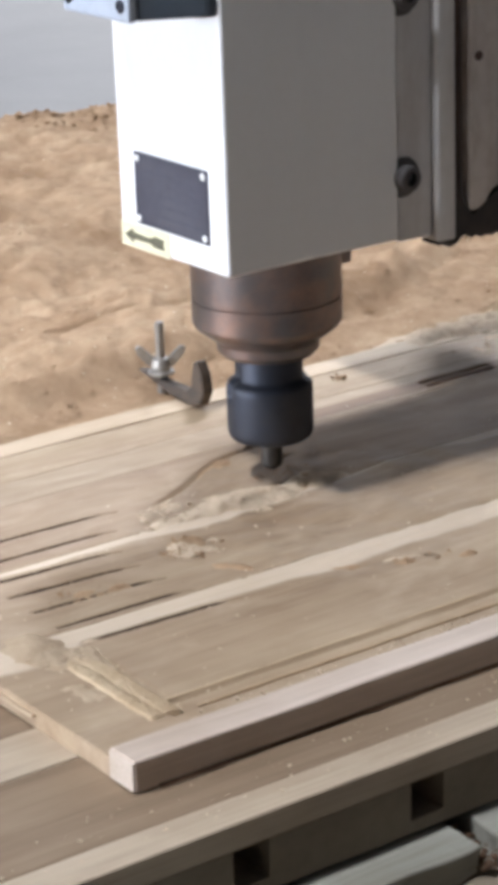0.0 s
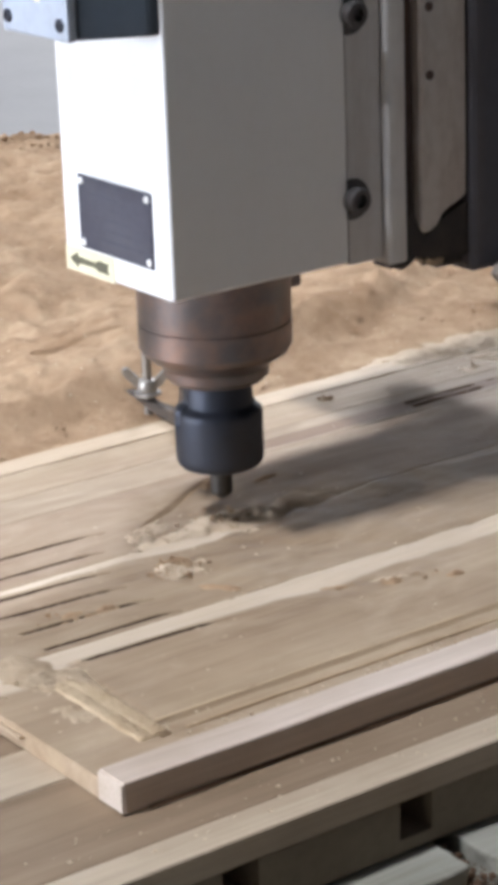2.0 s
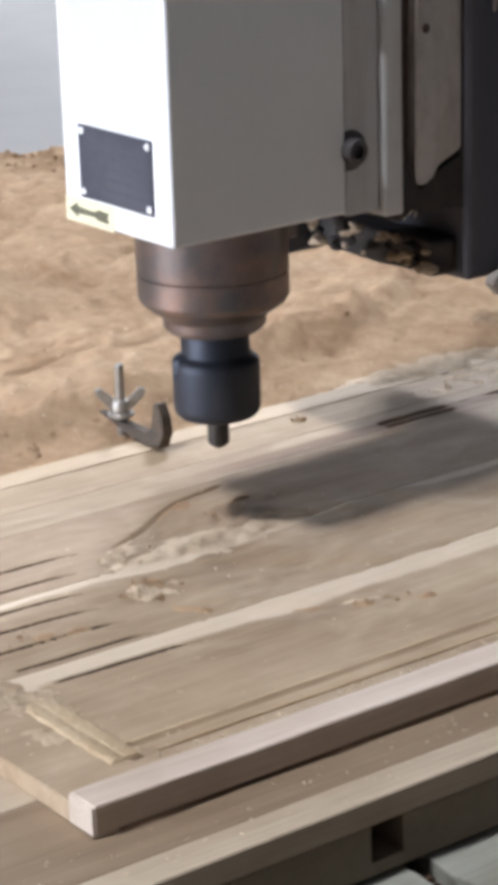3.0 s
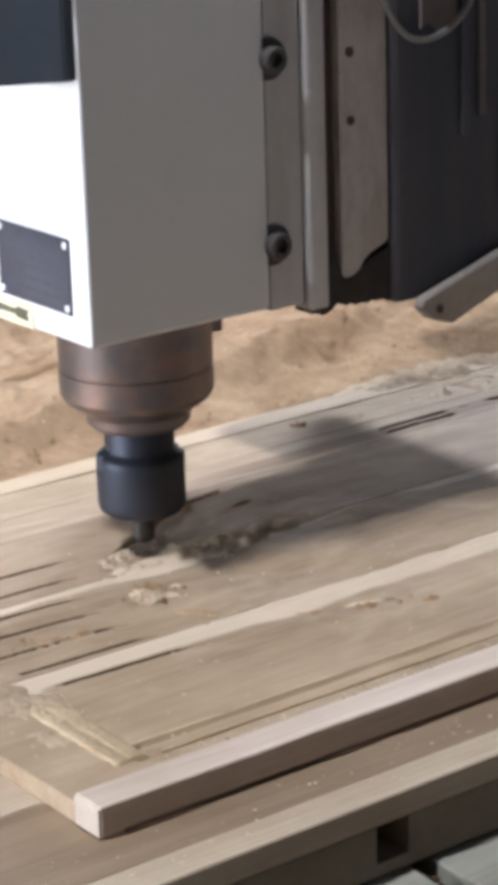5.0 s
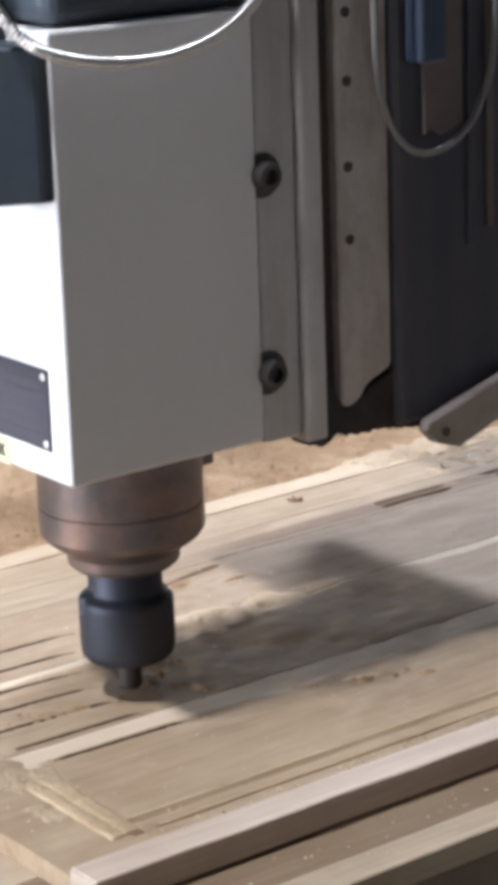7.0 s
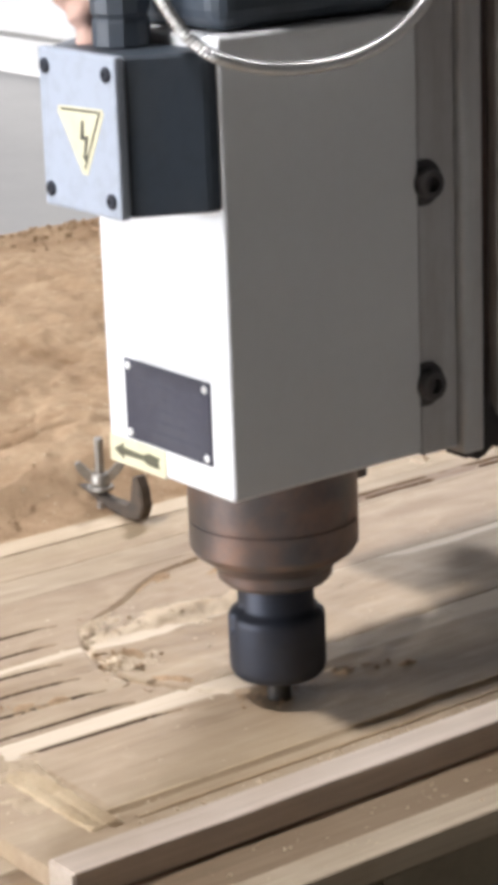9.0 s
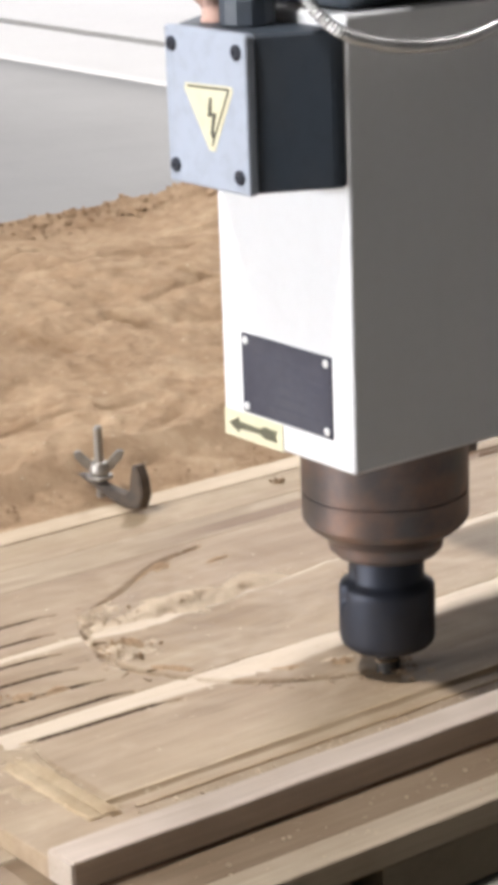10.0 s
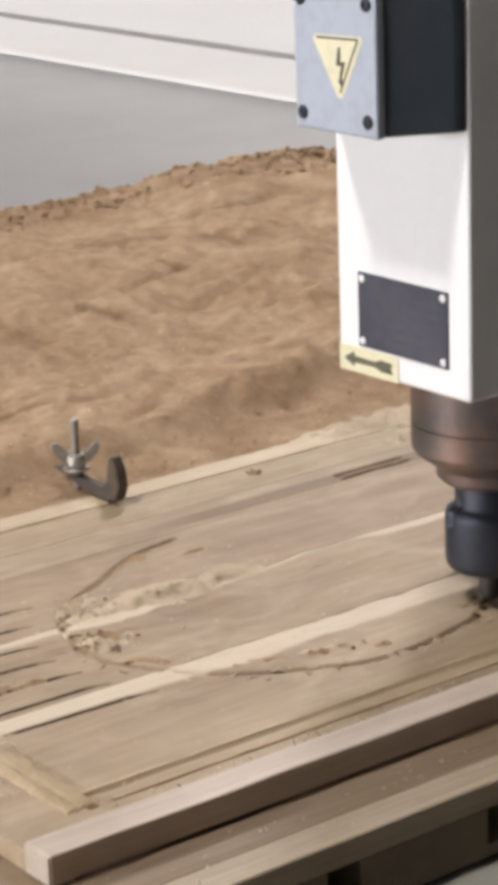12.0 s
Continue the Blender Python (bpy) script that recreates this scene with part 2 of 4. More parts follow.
M_GLOW = bpy.data.materials.new("translucent_roof_sheet")
M_GLOW.use_nodes = True
M_GLOW.node_tree.nodes["Principled BSDF"].inputs["Emission Color"].default_value = (0.95, 0.98, 1.0, 1)
M_GLOW.node_tree.nodes["Principled BSDF"].inputs["Emission Strength"].default_value = 1.2

# ---------------------------------------------------------------- mesh helpers


def mesh_object(name, bm, material, smooth=False):
    me = bpy.data.meshes.new(name)
    bm.to_mesh(me)
    bm.free()
    me.materials.append(material)
    if smooth:
        for p in me.polygons:
            p.use_smooth = True
    return new(name, me)


def part(name, bm, material, parent, label="", smooth=False):
    ob = mesh_object(name, bm, material, smooth)
    ob.parent = parent
    return tagged(ob, label=label)


def thing(name, label, category, at=(0, 0, 0), group="", kind=""):
    ob = new(name)
    ob.empty_display_size = 0.02
    ob.matrix_basis = pose(*at)
    return tagged(ob, label, category, group, kind)


def box(x0, x1, y0, y1, z0, z1, bevel=0.0, segments=2, bm=None):
    own = bmesh.new()
    bmesh.ops.create_cube(own, size=1.0, matrix=Matrix.LocRotScale(((x0 + x1) / 2, (y0 + y1) / 2, (z0 + z1) / 2), None, (x1 - x0, y1 - y0, z1 - z0)))
    if bevel:
        bmesh.ops.bevel(own, geom=own.edges[:], offset=bevel, segments=segments, profile=0.5, affect="EDGES")
    return join(bm, own)


def join(bm, own):
    if bm is None:
        return own
    me = bpy.data.meshes.new("tmp")
    own.to_mesh(me)
    own.free()
    bm.from_mesh(me)
    bpy.data.meshes.remove(me)
    return bm


def lathe(profile, n=40, at=(0, 0, 0), shape=None, bm=None, axis="z"):
    """Turns (radius, height) pairs about an axis; shape(angle, radius, height) may alter the radius."""
    own = bmesh.new()
    rings = []
    for r, z in profile:
        ring = []
        for i in range(n):
            a = 2 * math.pi * i / n
            q = shape(a, r, z) if shape else r
            ring.append(own.verts.new((q * math.cos(a), q * math.sin(a), z)))
        rings.append(ring)
    for a, b in zip(rings, rings[1:]):
        for i in range(n):
            j = (i + 1) % n
            own.faces.new((a[i], a[j], b[j], b[i]))
    own.faces.new(rings[0][::-1])
    own.faces.new(rings[-1])
    bmesh.ops.recalc_face_normals(own, faces=own.faces[:])
    turn = {"z": Matrix.Identity(4), "x": pose(0, 0, 0, 0, 90, 0), "y": pose(0, 0, 0, -90, 0, 0)}[axis]
    bmesh.ops.transform(own, matrix=Matrix.Translation(at) @ turn, verts=own.verts[:])
    return join(bm, own)


def prism(points, depth, to_world, bevel=0.0, bm=None):
    """An outline in a plane pushed out by depth; to_world places it."""
    own = bmesh.new()
    f = own.faces.new([own.verts.new((x, y, 0)) for x, y in points])
    ext = bmesh.ops.extrude_face_region(own, geom=[f])
    bmesh.ops.translate(own, vec=(0, 0, depth), verts=[v for v in ext["geom"] if isinstance(v, bmesh.types.BMVert)])
    bmesh.ops.recalc_face_normals(own, faces=own.faces[:])
    if bevel:
        bmesh.ops.bevel(own, geom=own.edges[:], offset=bevel, segments=1, affect="EDGES")
    bmesh.ops.transform(own, matrix=to_world, verts=own.verts[:])
    return join(bm, own)


def tube(points, radius, n=10, ribs=0.0, pitch=0.0, samples=60, bm=None):
    """A round tube along a smooth path; ribs and pitch give a corrugated hose."""
    own = bmesh.new()
    pts = [Vector(p) for p in points]
    path = []
    for k in range(samples + 1):
        u = k / samples * (len(pts) - 1)
        i = min(int(u), len(pts) - 2)
        f = u - i
        p0, p1, p2, p3 = pts[max(i - 1, 0)], pts[i], pts[i + 1], pts[min(i + 2, len(pts) - 1)]
        path.append(0.5 * (2 * p1 + (p2 - p0) * f + (2 * p0 - 5 * p1 + 4 * p2 - p3) * f * f + (3 * p1 - p0 - 3 * p2 + p3) * f ** 3))
    rings, run, side = [], 0.0, Vector((0.13, 0.9, 0.41))
    for k, p in enumerate(path):
        d = (path[min(k + 1, samples)] - path[max(k - 1, 0)]).normalized()
        if k:
            run += (p - path[k - 1]).length
        side = (side - d * side.dot(d)).normalized()
        up = d.cross(side)
        r = radius + (ribs * math.sin(2 * math.pi * run / pitch) if pitch else 0)
        rings.append([own.verts.new(p + r * (math.cos(2 * math.pi * i / n) * side + math.sin(2 * math.pi * i / n) * up)) for i in range(n)])
    for a, b in zip(rings, rings[1:]):
        for i in range(n):
            j = (i + 1) % n
            own.faces.new((a[i], a[j], b[j], b[i]))
    own.faces.new(rings[0][::-1])
    own.faces.new(rings[-1])
    bmesh.ops.recalc_face_normals(own, faces=own.faces[:])
    return join(bm, own)


def lattice(seed, n=64):
    return np.random.RandomState(seed).rand(n, n)


def value_noise(x, y, wave, seed):
    g = lattice(seed)
    u, v = np.asarray(x) / wave + 7.3, np.asarray(y) / wave + 3.1
    i, j = np.floor(u).astype(int), np.floor(v).astype(int)
    a, b = u - i, v - j
    a, b = a * a * (3 - 2 * a), b * b * (3 - 2 * b)
    n = g.shape[0]
    i, j, k, l = i % n, j % n, (i + 1) % n, (j + 1) % n
    return (g[i, j] * (1 - a) + g[k, j] * a) * (1 - b) + (g[i, l] * (1 - a) + g[k, l] * a) * b - 0.5


def height_mesh(name, xs, ys, z, bottom, material):
    """A solid block whose top follows the heights z[i, j] over xs and ys."""
    nx, ny = len(xs), len(ys)
    gx, gy = np.meshgrid(xs, ys, indexing="ij")
    top = np.stack([gx, gy, z], -1).reshape(-1, 3)
    idx = np.arange(nx * ny).reshape(nx, ny)
    quads = np.stack([idx[:-1, :-1], idx[1:, :-1], idx[1:, 1:], idx[:-1, 1:]], -1).reshape(-1, 4)
    rim = np.concatenate([idx[:, 0], idx[-1, 1:], idx[-2::-1, -1], idx[0, -2:0:-1]])
    low = top[rim].copy()
    low[:, 2] = bottom
    base = nx * ny
    m = len(rim)
    ring = np.arange(m)
    nxt = (ring + 1) % m
    skirt = np.stack([rim[nxt], rim[ring], base + ring, base + nxt], -1)
    faces = np.concatenate([quads, skirt]).tolist() + [list(range(base + m - 1, base - 1, -1))]
    me = bpy.data.meshes.new(name)
    me.from_pydata(np.concatenate([top, low]).tolist(), [], faces)
    me.materials.append(material)
    me.update()
    smooth = np.zeros(len(me.polygons), bool)
    smooth[:len(quads)] = True
    me.polygons.foreach_set("use_smooth", smooth)
    return new(name, me)
def clods(name, count, spots, size, material, label, rnd):
    """Many small irregular lumps, one object."""
    verts, faces = [], []
    for _ in range(count):
        x, y, z = spots(rnd)
        s = size[0] + (size[1] - size[0]) * rnd.rand() ** 3
        base = len(verts)
        turn = Euler((rnd.rand() * 6, rnd.rand() * 6, rnd.rand() * 6)).to_matrix()
        for c in ((1, 0, 0), (-1, 0, 0), (0, 1, 0), (0, -1, 0), (0, 0, 1), (0, 0, -1)):
            v = turn @ (Vector(c) * s * (0.5 + 0.8 * rnd.rand()))
            verts.append((x + v.x, y + v.y, z + 0.35 * s + v.z * 0.7))
        for a, b_, c in ((0, 2, 4), (2, 1, 4), (1, 3, 4), (3, 0, 4), (2, 0, 5), (1, 2, 5), (3, 1, 5), (0, 3, 5)):
            faces.append((base + a, base + b_, base + c))
    me = bpy.data.meshes.new(name)
    me.from_pydata(verts, [], faces)
    me.materials.append(material)
    return tagged(new(name, me), label, "sawdust", kind="stuff")


# ---------------------------------------------------------------- the hall
FLOOR_Z, CEIL_Z = -0.75, 3.0


def structure(name, bm, material, label, category):
    return tagged(mesh_object(name, bm, material), label, category, kind="structure")


structure("floor", box(-4.2, 4.25, -4.2, 12.2, FLOOR_Z - 0.2, FLOOR_Z), M_CONC, "grey trowelled concrete workshop floor, dusty", "floor")
structure("wall_south", box(-4.2, 4.25, -4.2, -4.0, FLOOR_Z, CEIL_Z), M_WALL, "plain grey plastered workshop wall", "wall")
structure("wall_west", box(-4.2, -4.0, -4.0, 12.0, FLOOR_Z, CEIL_Z), M_WALL, "plain grey plastered workshop wall", "wall")
structure("wall_north", box(-4.2, 4.25, 12.0, 12.2, FLOOR_Z, CEIL_Z), M_WALL, "plain grey plastered workshop wall", "wall")
bm = box(4.05, 4.25, -4.0, 2.6, FLOOR_Z, CEIL_Z)
box(4.05, 4.25, 2.6, 11.0, 2.1, CEIL_Z, bm=bm)
box(4.05, 4.25, 11.0, 12.0, FLOOR_Z, CEIL_Z, bm=bm)
structure("wall_east", bm, M_WALL, "workshop wall with a wide doorway open to a bright yard", "wall")
structure("ceiling", box(-4.2, 4.25, -4.2, 12.2, CEIL_Z, CEIL_Z + 0.15), M_WALL, "plain grey workshop ceiling", "ceiling")
for x, y, h in ((-1.20, 0.24, 0.15), (2.35, 2.10, 0.30)):
    structure("window_roof", box(x - h, x + h, y - h, y + h, CEIL_Z - 0.03, CEIL_Z - 0.002, 0.004), M_GLOW, "translucent roof light sheet glowing with daylight", "roof light")
structure("window_1", box(-3.996, -3.97, -0.4, 2.4, 0.10, 0.90, 0.004), M_GLOW, "frosted workshop window glowing with daylight", "window")
# the yard, with a drain channel along the hall
bm = box(4.25, 4.84, -30, 60, FLOOR_Z - 0.25, FLOOR_Z - 0.004)
box(4.93, 90, -60, 90, FLOOR_Z - 0.25, FLOOR_Z - 0.004, bm=bm)
box(4.84, 4.93, -30, 60, FLOOR_Z - 0.25, FLOOR_Z - 0.06, bm=bm)
structure("ground", bm, M_YARD, "sunlit pale concrete yard with a narrow drain channel", "ground")

# ---------------------------------------------------------------- the machine bed
BASE_Z = -0.0157
bed = thing("machine_bed", "long router table with wooden spoilboard and slotted front edge", "machine bed", (0, 0, FLOOR_Z))
H0 = -FLOOR_Z


def slotted_edge():
    """The bed's front edge, with a rectangular slot every 100 mm."""
    b = bmesh.new()
    y0, y1 = -0.0498, 0.10
    z_top, z_s, z_b = BASE_Z - 0.0135, BASE_Z - 0.0325, BASE_Z - 0.039
    slots = [(0.0165 + 0.1004 * k, 0.0363 + 0.1004 * k) for k in range(-6, 18)]
    x = -0.9
    for a, c in slots:
        box(x, a, y0, y1, z_s, z_top, bm=b)
        x = c
    box(x, 2.2, y0, y1, z_s, z_top, bm=b)
    box(-0.9, 2.2, y0, y1, z_b, z_s, bm=b)
    box(-0.9, 2.2, 0.0, y1, z_s, z_top - 0.0003, bm=b)
    bmesh.ops.translate(b, vec=(0, 0, H0), verts=b.verts[:])
    return b


part("slotted_edge", slotted_edge(), M_BEDSIDE, bed, "oily brown bed edge with rectangular slots")
part("bed_plate", box(-0.9, 2.2, 0.10, 1.29, H0 - 0.055, H0 - 0.0295, 0.002), M_TABLE, bed)
part("side_rail", box(-0.9, 2.2, -0.03, 0.05, H0 - 0.20, H0 - 0.058, 0.004), M_TABLE, bed, "dark painted steel side rail")
part("side_rail", box(-0.9, 2.2, 1.21, 1.29, H0 - 0.20, H0 - 0.058, 0.004), M_TABLE, bed, "dark painted steel side rail")
for lx in (-0.85, 0.6, 2.07):
    for ly in (-0.02, 1.20):
        part("leg", box(lx, lx + 0.08, ly, ly + 0.08, 0.0, H0 - 0.2, 0.004), M_TABLE, bed)
# spoilboard planks lie along the bed
for y0, y1, mat, drop in ((-0.0498, -0.0285, W_PALE, 0), (-0.0280, 0.0490, W_BASE, 0.0006), (0.0495, 0.0880, W_PALE, 0.0002), (0.0885, 0.20, W_BASE, 0.0008), (0.2005, 0.33, W_PALE, 0.0005), (0.3305, 0.46, W_BASE, 0.0003), (0.4605, 0.90, W_BASE, 0.0006), (0.9005, 1.288, W_BASE, 0.0004)):
    b = box(-0.9, 2.2, 0, y1 - y0, -0.0135, 0, 0.0007, 1)
    p = part("plank", b, mat, bed)
    p.location = (0, y0, H0 + BASE_Z - drop)

# weathered boards that stand out under the bed's front edge
for i, (x0, x1, y0) in enumerate(((0.049, 0.1365, -0.0765), (0.1490, 0.36, -0.0900), (-0.30, 0.030, -0.115))):
    t_ = thing("weathered_board", "weathered grey-white offcut board with chipped ends under the bed edge", "board", (x0, y0, BASE_Z - 0.0555), group="boards under the bed edge")
    b = box(0, x1 - x0, 0, -0.012 - y0, 0, 0.0145, 0.0012)
    bmesh.ops.subdivide_edges(b, edges=b.edges[:], cuts=7, use_grid_fill=True)
    for v in b.verts:
        v.co += Vector((2.2 * value_noise(v.co.y, v.co.z, 0.007, 11 + i), value_noise(v.co.x, v.co.z, 0.008, 12), 0.7 * value_noise(v.co.x, v.co.y, 0.02, 13))) * 0.0024
    part("board", b, W_GREY, t_)
clods("grime_crumbs", 160, lambda r: (0.134 + 0.02 * r.rand(), -0.085 + 0.045 * r.rand(), BASE_Z - 0.0545 + 0.006 * r.rand()), (0.0008, 0.0032), M_BROWN, "brown dirt crumbs between the weathered boards", np.random.RandomState(14))
ledge = thing("bed_ledge", "dirty brown steel ledge below the router bed", "ledge", (0, 0, BASE_Z - 0.075))
part("ledge_plate", box(-0.9, 2.2, -0.16, -0.031, 0, 0.0193, 0.002), M_BEDSIDE, ledge)

# ---------------------------------------------------------------- the carved panel
TOP = -0.0059
TRACE = [(0.30, 0.318), (0.264, 0.310), (0.224, 0.2875), (0.192, 0.270), (0.172, 0.250), (0.160, 0.222), (0.1545, 0.197), (0.161, 0.173), (0.1795, 0.1418), (0.201, 0.1185),
         (0.226, 0.1042), (0.259, 0.0885), (0.290, 0.0855), (0.320, 0.0895), (0.345, 0.0960), (0.372, 0.1115)]
FLUTES = [(0.0595, 0.148, 0.137, 0.134), (0.0590, 0.136, 0.1606, 0.1591), (0.0595, 0.133, 0.1854, 0.182), (0.0590, 0.132, 0.2101, 0.2053), (0.0590, 0.1365, 0.2330, 0.229), (0.0590, 0.1496, 0.2575, 0.2563), (0.0590, 0.1663, 0.284, 0.2809)]


def smooth_line(pts, n=8):
    """Points along a smooth curve through pts."""
    out = []
    p = [pts[0]] + list(pts) + [pts[-1]]
    for a, b_, c, d in zip(p, p[1:], p[2:], p[3:]):
        for k in range(n):
            f = k / n
            out.append(tuple(0.5 * (2 * v1 + (v2 - v0) * f + (2 * v0 - 5 * v1 + 4 * v2 - v3) * f * f + (3 * v1 - v0 - 3 * v2 + v3) * f ** 3) for v0, v1, v2, v3 in zip(a, b_, c, d)))
    return out + [pts[-1]]


def segment_distance(x, y, ax, ay, bx, by):
    dx, dy = bx - ax, by - ay
    f = np.clip(((x - ax) * dx + (y - ay) * dy) / (dx * dx + dy * dy), 0, 1)
    return np.hypot(x - ax - f * dx, y - ay - f * dy)


def relief(x, y, traced=True):
    """Heights of the carved face, with or without the outline that the cutter traces."""
    z = np.full(x.shape, TOP)
    z += 0.0007 * value_noise(x, y, 0.030, 1) + 0.0003 * value_noise(x * 0.25, y, 0.004, 2)
    # flutes cut along the grain
    for x0, x1, ya, yb in FLUTES:
        d = segment_distance(x, y, x0, ya, x1 - 0.006, yb)
        d = np.minimum(d, segment_distance(x, y, x1 - 0.006, yb, x1 + 0.004, yb - 0.0025) + 0.0006)
        wob = 0.0003 * value_noise(x, y, 0.005, 5)
        z -= 0.0058 * np.clip(1.9 - (d + wob) / 0.00085, 0, 1)
    # rounded outline that the cutter traces
    d = np.full(x.shape, 1.0)
    curve = smooth_line(TRACE)
    for (ax, ay), (bx, by) in zip(curve, curve[1:]):
        d = np.minimum(d, segment_distance(x, y, ax, ay, bx, by))
    d = d + 0.0006 * value_noise(x, y, 0.006, 6)
    if traced:
        z -= 0.0044 * np.clip(1.2 - d / 0.0025, 0, 1) * (0.75 + 0.5 * value_noise(x, y, 0.02, 14))
    # shallow uneven field inside the outline
    e = ((x - 0.265) / 0.115) ** 2 + ((y - 0.208) / 0.100) ** 2
    f = np.clip((1.0 - e) * 4, 0, 1)
    z += f * (0.0022 * value_noise(x, y, 0.035, 8) + 0.0009 * value_noise(x, y, 0.009, 9) - 0.0006)
    e = np.hypot((x - 0.262) / 0.055, (y - 0.262) / 0.030)
    z -= 0.0022 * np.clip(1.4 - e, 0, 1) * (0.7 + 0.6 * value_noise(x, y, 0.012, 10))
    # moulded border: two quirks along the front and one turn at the end
    for yy, w, dep in ((0.0535, 0.0022, 0.0012), (0.0395, 0.0020, 0.0010)):
        z -= dep * np.clip(1 - np.abs(y - yy) / w, 0, 1) * (x > 0.047)
    z -= 0.0013 * ((y > 0.0395) & (y < 0.0535) & (x > 0.047))
    for xx, w, dep in ((0.0555, 0.0030, 0.0016), (0.0440, 0.0030, 0.0018)):
        z -= dep * np.clip(1 - np.abs(x - xx) / w, 0, 1) * (y > 0.045) * (y < 0.125)
    # twin quirks near the back
    for yy in (0.3365, 0.3445):
        z -= 0.0038 * np.clip(1.3 - np.abs(y - yy - 0.0012 * value_noise(x, y, 0.02, 4)) / 0.0019, 0, 1) * (x > 0.45) * (x < 0.72) * np.clip(0.75 + 2.6 * value_noise(x, y * 0.2, 0.011, 15), 0.1, 1)
    return z


panel = thing("carved_panel", "partly carved wooden panel of glued staves on the router bed", "wood panel", (0, 0, BASE_Z))
xs = np.concatenate([np.arange(0.0, 0.74, 0.0014), np.linspace(0.7405, 2.05, 56)])
STAVES = ((0.0212, 0.1539, W1), (0.1542, 0.2429, W2), (0.2432, 0.3279, W3), (0.3282, 0.3618, W4), (0.3621, 0.4005, W5))
for y0, y1, mat in STAVES:
    ys = np.linspace(y0, y1, int((y1 - y0) / 0.00055))
    gx, gy = np.meshgrid(xs, ys, indexing="ij")
    z = relief(gx, gy)
    # eased long edges leave a fine joint
    z[:, 0] -= 0.0005
    z[:, -1] -= 0.0005
    ob = height_mesh("stave", xs, ys - y0, z - BASE_Z, 0.0002, mat)
    ob.parent = panel
    ob.location = (0, y0, 0)

# wood still standing along the outline, in short pieces: each flies off as a chip when the cutter comes by
OUTLINE = smooth_line(TRACE, 14)
OUTLINE = OUTLINE[next(i for i, p in enumerate(OUTLINE) if p[0] <= 0.1925):]
CHIPS = []


def standing_wood(ax, ay, bx, by):
    """A sliver that fills the outline's groove from a to b, flush with the face; origin of its stave."""
    dx, dy = bx - ax, by - ay
    n = math.hypot(dx, dy)
    nx, ny = -dy / n, dx / n
    y0, mat = next((y0, m_) for y0, y1, m_ in STAVES if (ay + by) / 2 < y1 + 0.0002)
    b = bmesh.new()
    rows = []
    for f in (-0.04, 0.35, 0.70, 1.04):
        row = []
        for u, dz in ((-1.0, -0.0003), (-0.8, 0.00003), (-0.25, 0.00004), (0.25, 0.00004), (0.8, 0.00003), (1.0, -0.0003), (0.7, -0.0011), (-0.7, -0.0011)):
            x, y = ax + f * dx + u * 0.0039 * nx, ay + f * dy + u * 0.0039 * ny
            row.append(b.verts.new((x, y - y0, float(relief(np.array([x]), np.array([y]), False)[0]) + dz - BASE_Z)))
        rows.append(row)
    for p, q in zip(rows, rows[1:]):
        for c in range(8):
            d = (c + 1) % 8
            b.faces.new((p[c], p[d], q[d], q[c]))
    b.faces.new(rows[0])
    b.faces.new(rows[-1][::-1])
    bmesh.ops.recalc_face_normals(b, faces=b.faces[:])
    ob = part("wood_chip", b, mat, panel)
    ob.location = (0, y0, 0)
    CHIPS.append((ob, Vector(((ax + bx) / 2, (ay + by) / 2, TOP - BASE_Z)), Vector((nx, ny, 0)), y0))


last = OUTLINE[0]
for p, q in zip(OUTLINE, OUTLINE[1:]):
    if math.hypot(q[0] - last[0], q[1] - last[1]) >= 0.0038:
        standing_wood(*last, *q)
        last = q


# a dark brown strip fills each flute nearly up to the face
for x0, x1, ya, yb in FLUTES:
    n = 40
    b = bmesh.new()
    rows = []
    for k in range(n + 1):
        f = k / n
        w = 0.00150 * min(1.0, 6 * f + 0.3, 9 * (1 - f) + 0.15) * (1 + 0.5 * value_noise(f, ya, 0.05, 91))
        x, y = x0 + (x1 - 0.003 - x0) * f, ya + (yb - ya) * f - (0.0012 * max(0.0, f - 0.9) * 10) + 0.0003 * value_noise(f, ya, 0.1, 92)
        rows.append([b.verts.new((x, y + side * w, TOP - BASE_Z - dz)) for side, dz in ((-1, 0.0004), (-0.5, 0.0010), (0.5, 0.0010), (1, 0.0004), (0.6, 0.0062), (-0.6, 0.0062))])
    for p, q in zip(rows, rows[1:]):
        for c in range(6):
            d = (c + 1) % 6
            b.faces.new((p[c], p[d], q[d], q[c]))
    b.faces.new(rows[0])
    b.faces.new(rows[-1][::-1])
    bmesh.ops.recalc_face_normals(b, faces=b.faces[:])
    part("flute_strip", b, M_FLUTE, panel, "narrow dark strip in a flute cut along the grain")
# two pale fuzzy beads of the moulded border
for yy, x0 in ((0.0560, 0.049), (0.0412, 0.062)):
    n = 260
    b = bmesh.new()
    rows = []
    for k in range(n + 1):
        x = x0 + (2.04 - x0) * (k / n) ** 1.6
        h, w = 0.0010 + 0.0002 * value_noise(x, yy, 0.006, 93), 0.0010 + 0.00025 * value_noise(x, yy, 0.010, 94)
        rows.append([b.verts.new((x, yy + dy * w, TOP - BASE_Z + dz * h - 0.0012)) for dy, dz in ((-1.5, 0.2), (-1.1, 1.2), (0, 1.4), (1.1, 1.2), (1.5, 0.2))])
    for p, q in zip(rows, rows[1:]):
        for c in range(5):
            d = (c + 1) % 5
            b.faces.new((p[c], p[d], q[d], q[c]))
    bmesh.ops.recalc_face_normals(b, faces=b.faces[:])
    part("bead", b, W_BEAD, panel, "pale yellow fuzzy bead of the border")
